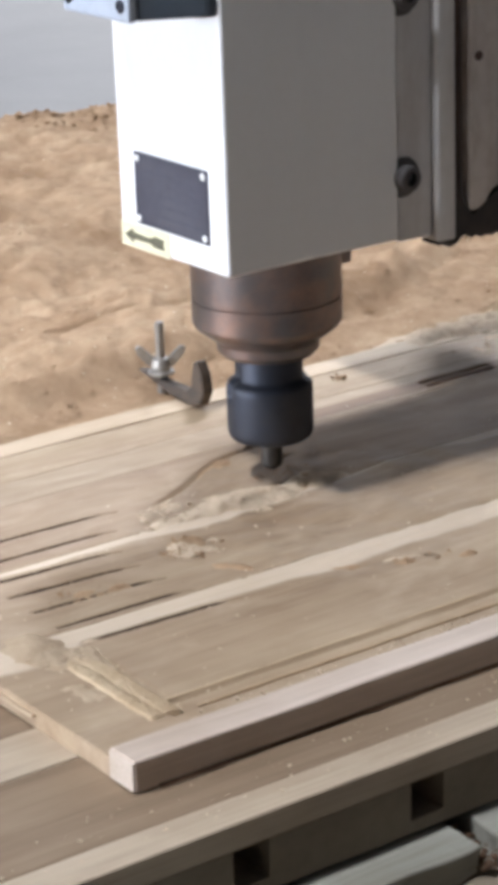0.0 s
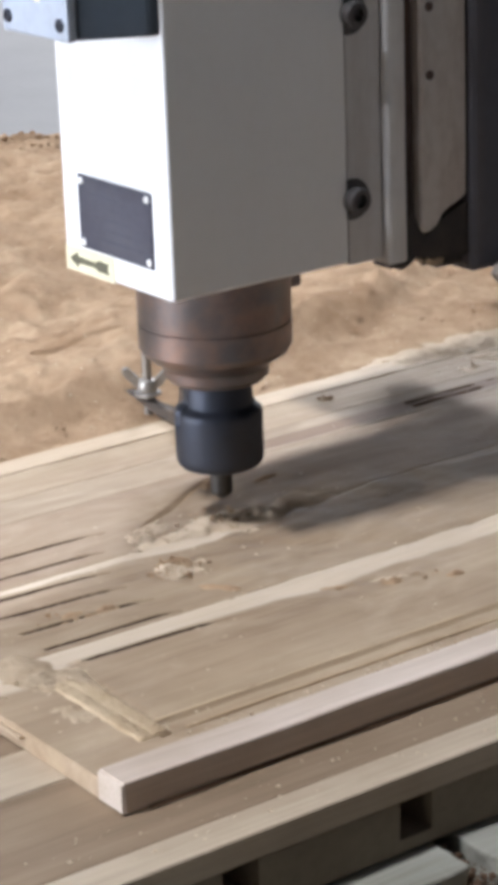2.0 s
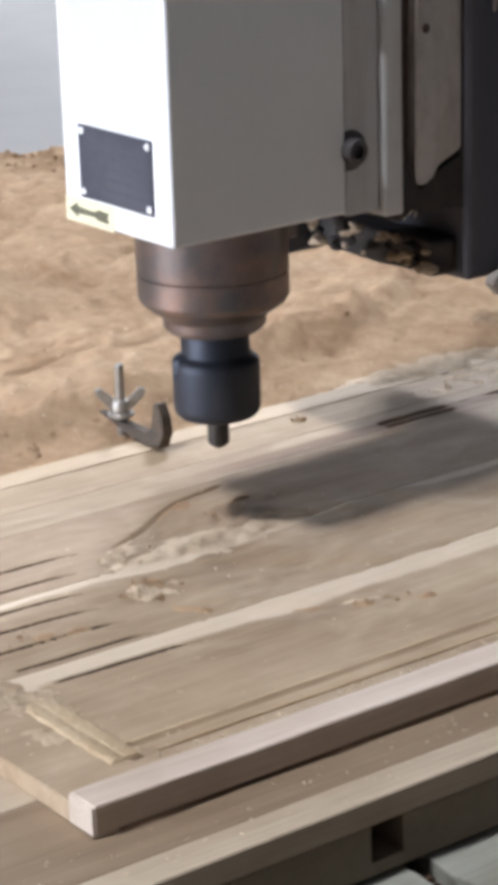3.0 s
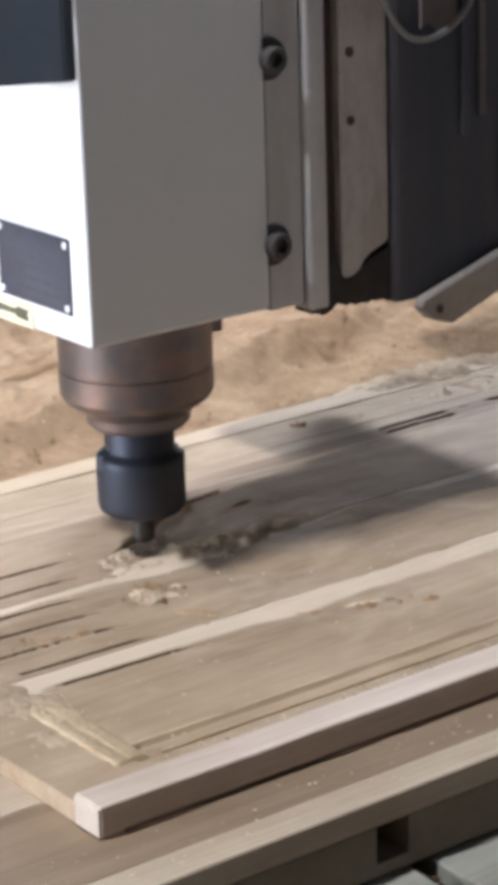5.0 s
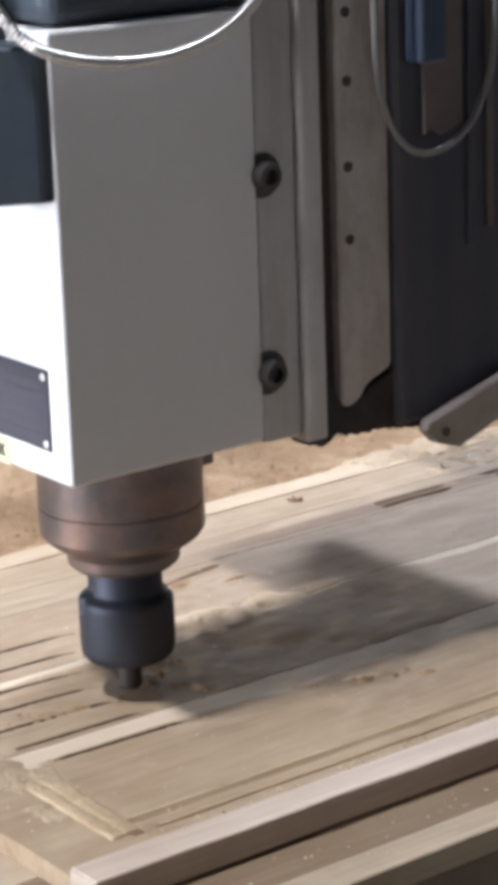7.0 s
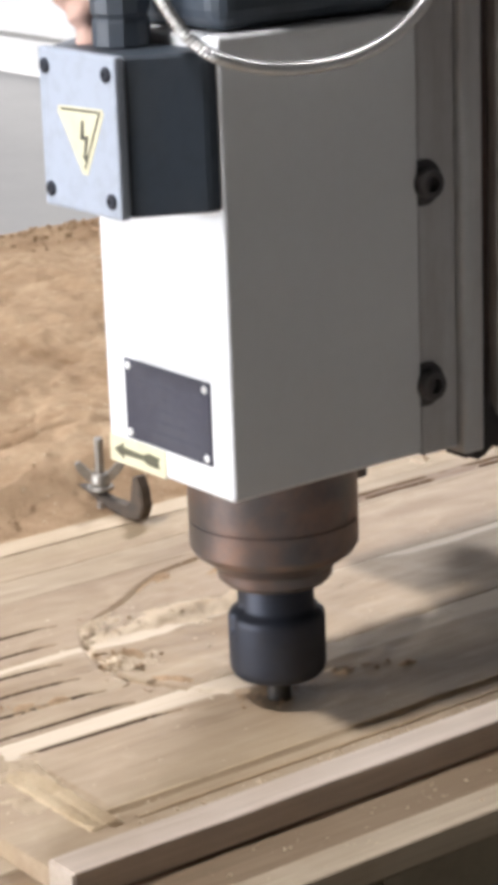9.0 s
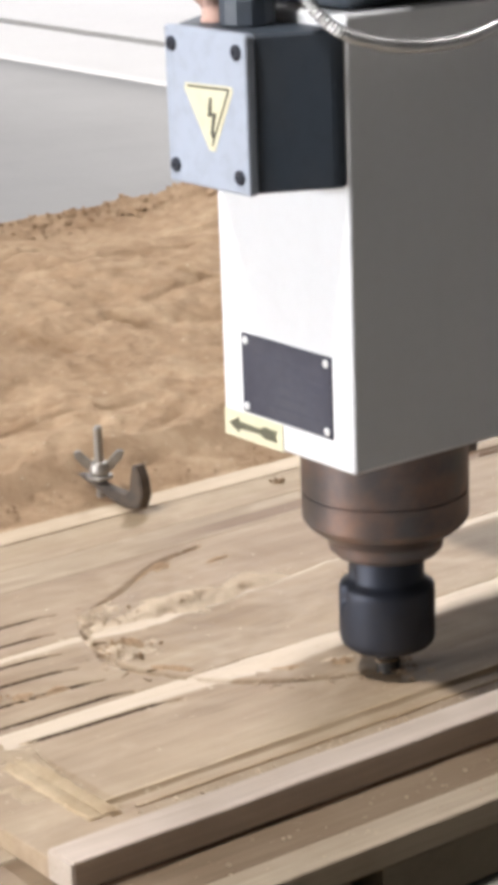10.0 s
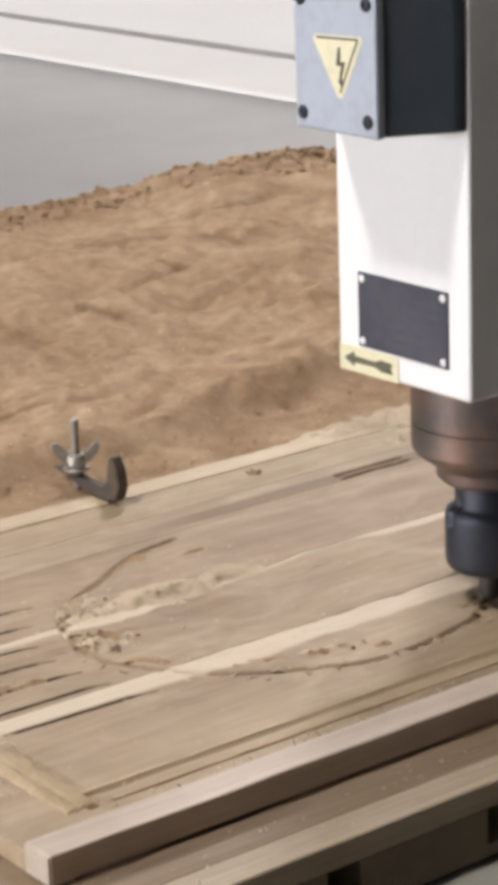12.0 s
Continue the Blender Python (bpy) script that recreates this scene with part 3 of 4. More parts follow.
# the border turns the corner in a flat raised band, yellow with dust
xs_, ys_ = np.linspace(0.0350, 0.0540, 26), np.linspace(0.0405, 0.1300, 90)
gx, gy = np.meshgrid(xs_, ys_, indexing="ij")
edge = np.minimum(np.minimum(gx - 0.0350, 0.0540 - gx) / 0.0016, np.minimum((gy - 0.0405) / 0.0016, (0.1300 - gy) / 0.02)) + 0.7 * value_noise(gx, gy, 0.006, 96)
z = TOP - BASE_Z - 0.0010 + 0.0022 * np.clip(edge, 0, 1) + 0.0007 * value_noise(gx, gy, 0.007, 97) + 0.0004 * value_noise(gx, gy, 0.0022, 98)
z -= 0.0009 * np.clip(1 - np.abs(gx - 0.0440 - 0.0008 * value_noise(gx * 0, gy, 0.012, 99)) / 0.0016, 0, 1)
band = height_mesh("corner_band", xs_, ys_, z, TOP - BASE_Z - 0.0030, M_YELDUST)
band.parent = panel
tagged(band, "flat yellow dusty band across the panel end")


def lath(x0, x1, y0, y1, z1, wav, label, material=W_LATH):
    t_ = thing("wooden_lath", label, "lath", (x0, y0, BASE_Z), group="laths along the panel")
    b = box(0, x1 - x0, 0, y1 - y0, 0.0003, z1 - BASE_Z, 0.0009)
    cuts = [e for e in b.edges if abs((e.verts[0].co - e.verts[1].co).x) > 0.5]
    bmesh.ops.subdivide_edges(b, edges=cuts, cuts=120)
    for v in b.verts:
        if v.co.z > 0.002:
            v.co.z += wav * value_noise(v.co.x, v.co.y, 0.05, 21)
            v.co.y += wav * value_noise(v.co.x, 0.0, 0.04, 22)
    part("lath", b, material, t_)
    b = box(-0.0012, 0.0004, 0.0006, y1 - y0 - 0.0006, 0.0008, z1 - BASE_Z - 0.0007, 0.0004, 1)
    part("sawn_end", b, W_END, t_, "rough sawn end grain")
    return t_


front_lath = lath(0.0, 2.05, 0.0, 0.0207, 0.0, 0.0006, "pale planed lath with a sawn end along the panel front")
# a ragged dark brown strip along the foot of the front lath
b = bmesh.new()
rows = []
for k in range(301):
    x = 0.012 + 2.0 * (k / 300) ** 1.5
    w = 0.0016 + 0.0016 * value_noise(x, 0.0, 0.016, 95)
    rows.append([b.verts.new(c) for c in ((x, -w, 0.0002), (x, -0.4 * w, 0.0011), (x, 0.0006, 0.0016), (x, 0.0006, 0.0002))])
for p, q in zip(rows, rows[1:]):
    for c in range(4):
        b.faces.new((p[c], p[(c + 1) % 4], q[(c + 1) % 4], q[c]))
bmesh.ops.recalc_face_normals(b, faces=b.faces[:])
part("foot_line", b, M_BROWN, front_lath, "ragged brown line along the foot")
lath(-0.02, 2.05, 0.4012, 0.4228, -0.0054, 0.0006, "pale wooden lath along the panel back, half buried in sawdust", W_BACK)

# ---------------------------------------------------------------- sawdust over the bed
CRACKS = ((0.805, 0.950, 0.809, 0.876), (0.697, 0.905, 0.707, 0.838), (0.575, 0.82, 0.585, 0.775))
xs = np.concatenate([np.linspace(-0.88, -0.1, 60), np.arange(-0.096, 1.45, 0.0034), np.linspace(1.46, 2.15, 60)])
ys = np.concatenate([np.arange(0.4235, 0.62, 0.0026), np.arange(0.62, 1.288, 0.0042)])
gx, gy = np.meshgrid(xs, ys, indexing="ij")
far = np.clip((gy - 0.4235) / 0.10, 0, 1)
z = -0.0075 + 0.004 * far
z += far * (0.020 * value_noise(gx, gy * 1.25, 0.21, 31) + 0.011 * value_noise(gx, gy, 0.085, 32))
z += (0.3 + 0.7 * far) * (0.0065 * value_noise(gx, gy, 0.030, 33) + 0.0046 * value_noise(gx, gy, 0.012, 34) + 0.0030 * value_noise(gx, gy, 0.0065, 35))
warp = 0.03 * value_noise(gx, gy, 0.07, 38)
z += far * 0.010 * np.clip(np.abs(value_noise(gx, gy, 0.06, 36)) * 2 - 0.5, 0, 1)
z += far * 0.006 * (0.25 - np.abs(value_noise(gx * 0.7 + warp, gy * 1.3 - warp, 0.055, 39)))
z += far * 0.004 * (0.25 - np.abs(value_noise(gx + warp, gy * 1.2, 0.022, 40)))
z -= far * 0.008 * np.clip(0.06 - np.abs(value_noise(gx * 0.55 + warp, gy * 1.6 + warp, 0.11, 45)), 0, 1) / 0.06 * (value_noise(gx, gy, 0.10, 46) > 0.08)
crest = np.interp(gx, [-0.9, 0.25, 0.39, 0.52, 0.60, 0.68, 0.9, 2.2], [0.50, 0.492, 0.486, 0.517, 0.541, 0.60, 0.66, 0.70]) + 0.02 * value_noise(gx, gy * 0.2, 0.045, 56)
rise = np.clip((gy - crest + 0.030) / 0.030, 0, 1)
z += 0.011 * rise * rise * (3 - 2 * rise) - 0.004 * np.clip((gy - crest - 0.02) / 0.16, 0, 1)
z += 0.0025 * np.clip(1 - np.abs(gy - crest) / 0.008, 0, 1) * (0.6 + value_noise(gx, gy, 0.018, 57))
z -= 0.018 * np.clip((gy - 1.235 - 0.05 * value_noise(gx, gy, 0.05, 37)) / 0.045, 0, 1)
# short open cracks in the packed dust
for ax, ay, bx, by in CRACKS:
    d = segment_distance(gx, gy, ax, ay, bx, by) + 0.005 * value_noise(gx, gy, 0.015, 58)
    z -= 0.034 * np.clip(1 - d / 0.0070, 0, 1)
z = np.maximum(z, -0.0148)
dust = height_mesh("sawdust_bed", xs, ys, z, BASE_Z - 0.0005, M_DUST)
tagged(dust, "deep uneven layer of tan sawdust lying over the router bed", "sawdust", kind="stuff")
SAW_X, SAW_Y, SAW_Z = xs, ys, z


def saw_height(x, y):
    return float(SAW_Z[int(np.clip(np.searchsorted(SAW_X, x), 0, len(SAW_X) - 1)), int(np.clip(np.searchsorted(SAW_Y, y), 0, len(SAW_Y) - 1))])


def on_saw(rnd):
    y = 0.43 + 0.85 * rnd.rand() ** 1.3
    x = -0.05 + (0.55 + 0.75 * y) * rnd.rand() + 0.35 * (y - 0.43)
    return x, y, saw_height(x, y)


def at_edge(rnd):
    x = 0.55 + 0.9 * rnd.rand()
    y = 1.225 + 0.058 * rnd.rand()
    return x, y, saw_height(x, y)


clods("sawdust_clods", 5200, on_saw, (0.0005, 0.0022), M_DUST, "loose crumbs and small clods of tan sawdust", np.random.RandomState(3))
clods("sawdust_clods", 2200, on_saw, (0.0004, 0.0014), M_CHIP, "pale crumbs strewn on the sawdust", np.random.RandomState(15))
def at_rim(rnd):
    x = 0.50 + 0.95 * rnd.rand()
    y = 1.14 + 0.135 * rnd.rand() ** 0.6
    return x, y, saw_height(x, y)


clods("sawdust_clods", 1500, at_rim, (0.0010, 0.0060), M_FIBRE, "dark reddish clods of sawdust along the bed edge", np.random.RandomState(17))
clods("sawdust_clods", 520, at_edge, (0.0012, 0.0048), M_DUST, "crumbling clods of sawdust along the bed edge", np.random.RandomState(4))


def shavings(name, count, spots, material, label, seed, length=(0.002, 0.007)):
    """Thin curled shavings heaped at random, one object."""
    rnd = np.random.RandomState(seed)
    verts, faces = [], []
    for _ in range(count):
        x, y, z = spots(rnd)
        w, r = 0.0004 + 0.0012 * rnd.rand(), 0.0012 + 0.0026 * rnd.rand()
        arc = (length[0] + (length[1] - length[0]) * rnd.rand() ** 2) / r
        n = 6
        turn = Euler((rnd.rand() * 1.0 - 0.5, rnd.rand() * 1.0 - 0.5, rnd.rand() * 6.3)).to_matrix()
        base = len(verts)
        for k in range(n + 1):
            a = arc * (k / n - 0.5)
            for side in (-1, 1):
                for thick in (0, 0.00022):
                    v = turn @ Vector(((r + thick) * math.sin(a), side * w * (1 - 0.3 * abs(k / n - 0.5)), (r + thick) * (1 - math.cos(a))))
                    verts.append((x + v.x, y + v.y, z + v.z))
        for k in range(n):
            p, q = base + 4 * k, base + 4 * k + 4
            faces += [(p, q, q + 2, p + 2), (p + 1, p + 3, q + 3, q + 1), (p, p + 1, q + 1, q), (p + 2, q + 2, q + 3, p + 3)]
    me = bpy.data.meshes.new(name)
    me.from_pydata(verts, [], faces)
    me.materials.append(material)
    return tagged(new(name, me), label, "wood shavings", kind="stuff")


def mound(cx, cy, rx, ry, top, spread=1.0, turn=0.0, keep=1.0):
    def spot(rnd):
        a, q = rnd.rand() * 6.283, rnd.rand() ** 0.6
        u, v = q * rx * math.cos(a), q * ry * math.sin(a)
        x, y = cx + u * math.cos(turn) - v * math.sin(turn), cy + u * math.sin(turn) + v * math.cos(turn)
        return x, y, TOP - 0.0012 + top * (1 - q) * rnd.rand()
    return spot


def heap(cx, cy, rx, ry, top, turn, seed, label, material=M_CHIP, rugged=0.8):
    """A soft low heap of fine dust and fibres on the panel."""
    u = np.linspace(-1.15, 1.15, 90)
    gu, gv = np.meshgrid(u, u, indexing="ij")
    q = np.hypot(gu, gv) * (1 + 0.55 * value_noise(gu, gv, 0.55, seed) + 0.2 * value_noise(gu, gv, 0.2, seed + 1))
    lump = 0.60 + rugged * value_noise(gu * rx, gv * ry, 0.011, seed + 2) + 0.44 * rugged * value_noise(gu * rx, gv * ry, 0.0045, seed + 3) + 0.22 * rugged * value_noise(gu * rx, gv * ry, 0.0016, seed + 4)
    z = -0.0022 + (top + 0.0022) * np.clip(1.15 - q, 0, 1) ** 1.1 * lump
    ob = height_mesh("dust_heap", u * rx, u * ry, z, -0.0030, material)
    ob.matrix_basis = pose(cx, cy, TOP, 0, 0, turn)
    return tagged(ob, label, "wood dust", kind="stuff")


# heaps on the panel: a crescent in the carved field, a heap at the panel end, crumbs along the cuts
heap(0.243, 0.246, 0.060, 0.018, 0.0062, 0, 51, "pale crescent of wood dust in the carved hollow")
heap(0.190, 0.262, 0.024, 0.012, 0.0030, 35, 56, "pale patch of wood dust in the carved hollow")
heap(0.172, 0.206, 0.020, 0.015, 0.0042, 10, 61, "small tan heap of wood dust beside the flutes")
heap(0.036, 0.138, 0.034, 0.046, 0.0046, 0, 66, "broad pale heap of wood dust at the panel end", M_SOFT, 0.34)
heap(0.030, 0.088, 0.026, 0.036, 0.0020, 0, 71, "tan heap of wood dust in the panel corner", M_SOFT, 0.34)
heap(0.095, 0.190, 0.034, 0.010, 0.0014, 4, 186, "reddish fuzz of wood dust between the flutes", M_DUST)
heap(0.034, 0.215, 0.028, 0.055, 0.0040, 0, 76, "thin heap of wood dust at the panel end", M_SOFT, 0.5)
heap(0.252, 0.120, 0.034, 0.005, 0.0022, -20, 81, "crumbs of wood dust along the traced outline")
heap(0.575, 0.380, 0.130, 0.026, 0.0020, 0, 86, "thin drift of wood dust near the panel back")
for cx, cy, rx, ry, top, turn, seed in ((0.262, 0.304, 0.020, 0.008, 0.0022, 15, 101), (0.180, 0.214, 0.012, 0.010, 0.0050, 20, 106), (0.173, 0.172, 0.024, 0.007, 0.0022, -55, 111), (0.223, 0.128, 0.012, 0.005, 0.0032, -30, 116), (0.250, 0.114, 0.010, 0.004, 0.0030, -15, 121), (0.282, 0.100, 0.012, 0.004, 0.0026, -5, 126), (0.110, 0.186, 0.016, 0.005, 0.0020, 0, 131), (0.296, 0.292, 0.020, 0.004, 0.0016, 5, 136)):
    heap(cx, cy, rx, ry, top, turn, seed, "low streak of brown wood dust on the carving", M_DUST)
for cx, cy, rx, ry, top, turn, seed in ((0.700, 0.414, 0.100, 0.026, 0.0090, 0, 156), (0.86, 0.414, 0.120, 0.026, 0.0090, 0, 161), (0.440, 0.424, 0.060, 0.009, 0.0045, 1, 141), (0.330, 0.425, 0.060, 0.007, 0.0045, 0, 166), (0.16, 0.426, 0.12, 0.007, 0.0045, 0, 171)):
    heap(cx, cy, rx, ry, top, turn, seed, "tan sawdust drifted over the back lath", M_DUST)
heap(0.560, 0.416, 0.090, 0.024, 0.0085, 0, 146, "pale dust drifted over the back lath", M_CHIP)
heap(0.416, 0.386, 0.010, 0.006, 0.0040, 10, 176, "small knot of brown chips near the panel back", M_FIBRE)
shavings("shavings_heap", 90, mound(0.243, 0.244, 0.052, 0.009, 0.005, turn=0.02), M_CHIP, "few pale curled shavings in the carved hollow", 1)
shavings("shavings_heap", 60, mound(0.188, 0.258, 0.024, 0.016, 0.003, turn=0.5), M_CHIP, "few loose pale shavings in the carved hollow", 2)
shavings("shavings_heap", 34, mound(0.172, 0.206, 0.022, 0.018, 0.005), M_FIBRE, "brown splinters and shavings beside the flutes", 3)
shavings("shavings_heap", 70, mound(0.090, 0.192, 0.040, 0.016, 0.002), M_FIBRE, "brown fibres caught between the flutes", 9, (0.001, 0.004))
shavings("shavings_heap", 14, mound(0.036, 0.125, 0.030, 0.045, 0.006), M_CHIP, "pale curled shavings on the panel end", 4)
shavings("shavings_heap", 30, mound(0.250, 0.117, 0.045, 0.006, 0.003, turn=-0.35), M_FIBRE, "brown splinters along the traced outline", 6, (0.002, 0.005))
shavings("shavings_heap", 60, mound(0.53, 0.378, 0.080, 0.024, 0.002), M_CHIP, "thin scatter of pale shavings near the panel back", 7, (0.002, 0.005))
shavings("shavings_heap", 24, mound(0.416, 0.386, 0.009, 0.006, 0.004), M_FIBRE, "small knot of splinters near the panel back", 8)


def on_panel(rnd):
    x = 0.004 + 0.55 * rnd.rand()
    y = 0.022 + 0.37 * rnd.rand()
    return x, y, TOP - 0.0005


clods("panel_crumbs", 1300, on_panel, (0.0002, 0.0011), M_CHIP, "fine crumbs of sawdust strewn on the panel", np.random.RandomState(6))
clods("panel_crumbs", 420, lambda r: (0.05 + 0.5 * r.rand(), 0.026 + 0.010 * r.rand() ** 2, TOP), (0.0004, 0.0017), M_CHIP, "line of sawdust crumbs along the front quirk", np.random.RandomState(7))
clods("plank_crumbs", 200, lambda r: (-0.12 + 0.6 * r.rand(), -0.048 + 0.045 * r.rand(), BASE_Z), (0.0003, 0.0013), M_CHIP, "crumbs of sawdust strewn on the spoilboard", np.random.RandomState(8))

# ---------------------------------------------------------------- hold-down clamp in the sawdust
clamp = thing("hold_down_clamp", "forged iron hold-down clamp with a zinc wing nut in the sawdust", "clamp", (0.3126, 0.4414, -0.012))
threads = [(0.0028 + 0.00035 * (k % 2), 0.001 + 0.0009 * k) for k in range(58)]
part("stud", lathe([(0.0026, -0.012)] + threads + [(0.0022, 0.0542)], 16), M_ZINC, clamp, "threaded zinc stud", True)
nut = part("wing_nut", lathe([(0.0062, 0.0215), (0.0066, 0.023), (0.0056, 0.029), (0.0048, 0.030)], 20), M_ZINC, clamp, "dull zinc wing nut", True)
for s in (1, -1):
    wing = prism([(0.0040, 0.0230), (0.0085, 0.0245), (0.0155, 0.0325), (0.0165, 0.0370), (0.0130, 0.0385), (0.0075, 0.0330), (0.0040, 0.0295)], 0.0026, pose(0, 0, 0, 0, 0, -37 + (0 if s > 0 else 180)) @ pose(0, 0.0013, 0, 90, 0, 0), 0.0007)
    part("wing", wing, M_ZINC, nut)
part("washer", lathe([(0.0085, 0.0190), (0.0088, 0.0195), (0.0088, 0.0207), (0.0084, 0.0212)], 24), M_ZINC, clamp)
# the arm reaches from the heel behind the stud down to the panel edge and turns up at its toe
arm = prism([(0.0236, 0.0172), (0.0100, 0.0176), (-0.0120, 0.0158), (-0.0330, 0.0160), (-0.0395, 0.0215), (-0.0425, 0.0375), (-0.0462, 0.0390), (-0.0515, 0.0310), (-0.0535, 0.0190), (-0.0490, 0.0098), (-0.0340, 0.0070), (-0.0120, 0.0090), (0.0070, 0.0138)], 0.0085, pose(-0.0042, 0, 0, 90, 0, 90), 0.0011)
part("arm", arm, M_IRON, clamp, "dark forged arm with an upturned toe")

# ---------------------------------------------------------------- the spindle head
SPINDLE = [
    (0, 0.2114, 0.2160, 0.1370),
    (0.5, 0.2146, 0.2012, 0.1380),
    (1, 0.2036, 0.1931, 0.1390),
    (1.5, 0.1780, 0.1904, 0.1410),
    (2, 0.1759, 0.2039, 0.1445),
    (2.1, 0.1751, 0.2074, 0.1550),
    (2.2, 0.1716, 0.2003, 0.1600),
    (2.3, 0.1727, 0.2019, 0.1675),
    (2.4, 0.1734, 0.2027, 0.1735),
    (2.5, 0.1719, 0.2028, 0.1765),
    (2.7, 0.1929, 0.2109, 0.1768),
    (2.8, 0.2024, 0.2164, 0.1770),
    (3, 0.2042, 0.2169, 0.1780),
    (3.2, 0.1982, 0.2109, 0.1660),
    (3.6, 0.2005, 0.2145, 0.1375),
    (4.2, 0.1770, 0.2140, 0.1370),
    (4.8, 0.1530, 0.2123, 0.1370),
    (5, 0.1458, 0.2140, 0.1367),
    (5.5, 0.1222, 0.1978, 0.1359),
    (6, 0.1021, 0.1791, 0.1351),
    (6.5, 0.0889, 0.1592, 0.1343),
    (6.7, 0.0856, 0.1495, 0.1340),
    (7.3, 0.0835, 0.1210, 0.1320),
    (7.9, 0.0970, 0.1000, 0.1300),
    (8.5, 0.1143, 0.0737, 0.1280),
    (9, 0.1375, 0.0567, 0.1275),
    (9.5, 0.1641, 0.0435, 0.1278),
    (10, 0.1958, 0.0365, 0.1280),
    (10.5, 0.2271, 0.0334, 0.1290),
    (11, 0.2568, 0.0375, 0.1300),
    (11.5, 0.2817, 0.0417, 0.1318),
    (12, 0.3072, 0.0574, 0.1330),
]

head = thing("router_spindle", "square white router spindle with black collet nut and cutter", "router spindle", SPINDLE[0][1:])
AX, AY = 0.0630, 0.0525


def face_screw(x, y, z, r):
    """A low round head on a face that looks towards -x."""
    b = lathe([(r, 0), (r, 0.25 * r), (0.75 * r, 0.45 * r), (0.35 * r, 0.45 * r), (0.3 * r, 0.2 * r)], 18)
    bmesh.ops.transform(b, matrix=pose(x, y, z, 0, -90, 0), verts=b.verts[:])
    return b


def spindle_body():
    b = box(0, 0.1195, 0, 0.105, 0, 0.222, 0.0022, 3)
    return b


body = part("body", spindle_body(), M_WHITE, head, "white enamelled square motor body")
# fan cover above the body
b = box(0.004, 0.116, 0.004, 0.101, 0.2225, 0.36, 0.010, 4)
fan = part("fan_cover", b, M_BOX, head, "dark slate fan cover")
for k in range(5):
    part("louvre", box(0.022, 0.098, 0.0015, 0.0045, 0.255 + 0.018 * k, 0.262 + 0.018 * k, 0.001), M_GREASE, fan)

# name plate with unreadable print and four rivets
plate = part("name_plate", box(-0.0011, 0.0002, 0.0157, 0.0872, 0.0154, 0.0568, 0.0004, 1), M_PLATE, head, "dark metal name plate with worn print")
for k, (a, c) in enumerate(((0.022, 0.080), (0.022, 0.062), (0.022, 0.071), (0.022, 0.055), (0.022, 0.076))):
    part("print_bar", box(-0.00114, -0.00100, a, c, 0.0225 + 0.006 * k, 0.0243 + 0.006 * k), M_PRINT, plate)
for y in (0.0192, 0.0835):
    for z in (0.0188, 0.0533):
        part("rivet", face_screw(-0.0010, y, z, 0.0021), M_RIVET, plate)
# rotation arrow sticker
sticker = part("arrow_sticker", box(-0.0007, 0.0002, 0.0555, 0.1040, -0.0002, 0.0140, 0.0002, 1), M_YELLOW, head, "faded yellow sticker with a direction arrow")
arrow = [(0.1000, 0.0068), (0.0915, 0.0112), (0.0915, 0.0090), (0.0740, 0.0084), (0.0700, 0.0104), (0.0600, 0.0098), (0.0615, 0.0070), (0.0600, 0.0040), (0.0700, 0.0040), (0.0740, 0.0056), (0.0915, 0.0050), (0.0915, 0.0028)]
part("arrow", prism([(-y, z) for y, z in arrow], 0.00035, pose(-0.0007, 0, 0, 90, 0, -90)), M_OLIVE, sticker, "dark printed arrow")

# junction box on the front, with its lid, screws and warning sign
JX, JY0, JY1, JZ0, JZ1 = -0.0450, 0.0175, 0.0812, 0.1415, 0.2165
flare = [(JX + 0.006, JY0 + 0.0006), (JX + 0.006, JY1 - 0.0006), (-0.006, 0.1025), (0.0008, 0.1035), (0.0008, 0.0010), (-0.006, 0.0016)]
jbox = part("junction_box", prism(flare, JZ1 - JZ0 - 0.0012, pose(0, 0, JZ0 + 0.0006), 0.0014), M_BOX, head, "slate plastic junction box flaring towards the body")
lid = part("lid", box(JX, JX + 0.0062, JY0, JY1, JZ0, JZ1, 0.0016, 2), M_LID, jbox, "pale blue-grey lid")
for y in (JY0 + 0.0065, JY1 - 0.0065):
    for z in (JZ0 + 0.0085, JZ1 - 0.0085):
        part("screw", face_screw(JX, y, z, 0.0036), M_NUT, jbox, "dark sunk lid screw")
tri = [(0.0645, 0.1905), (0.0285, 0.1918), (0.0275, 0.1895), (0.0430, 0.1600), (0.0470, 0.1600), (0.0655, 0.1880)]
sign = part("warning_sign", prism([(-y, z) for y, z in tri], 0.0004, pose(JX + 0.0001, 0, 0, 90, 0, -90)), M_YELLOW, jbox, "faded yellow triangular voltage sign")
edge_pts = [((0.0625, 0.1892), (0.0305, 0.1902)), ((0.0305, 0.1902), (0.0447, 0.1628))]
for (ya, za), (yb, zb) in edge_pts:
    dy, dz = yb - ya, zb - za
    n = math.hypot(dy, dz)
    py, pz = -dz / n * 0.0005, dy / n * 0.0005
    part("sign_border", prism([(-(ya + py), za + pz), (-(yb + py), zb + pz), (-(yb - py), zb - pz), (-(ya - py), za - pz)], 0.0003, pose(JX - 0.0003, 0, 0, 90, 0, -90)), M_INK, jbox)
bolt_pts = [(0.0455, 0.1855), (0.0475, 0.1760), (0.0435, 0.1765), (0.0452, 0.1690), (0.0462, 0.1690), (0.0440, 0.1660), (0.0420, 0.1695), (0.0436, 0.1690), (0.0405, 0.1785), (0.0445, 0.1780), (0.0440, 0.1850)]
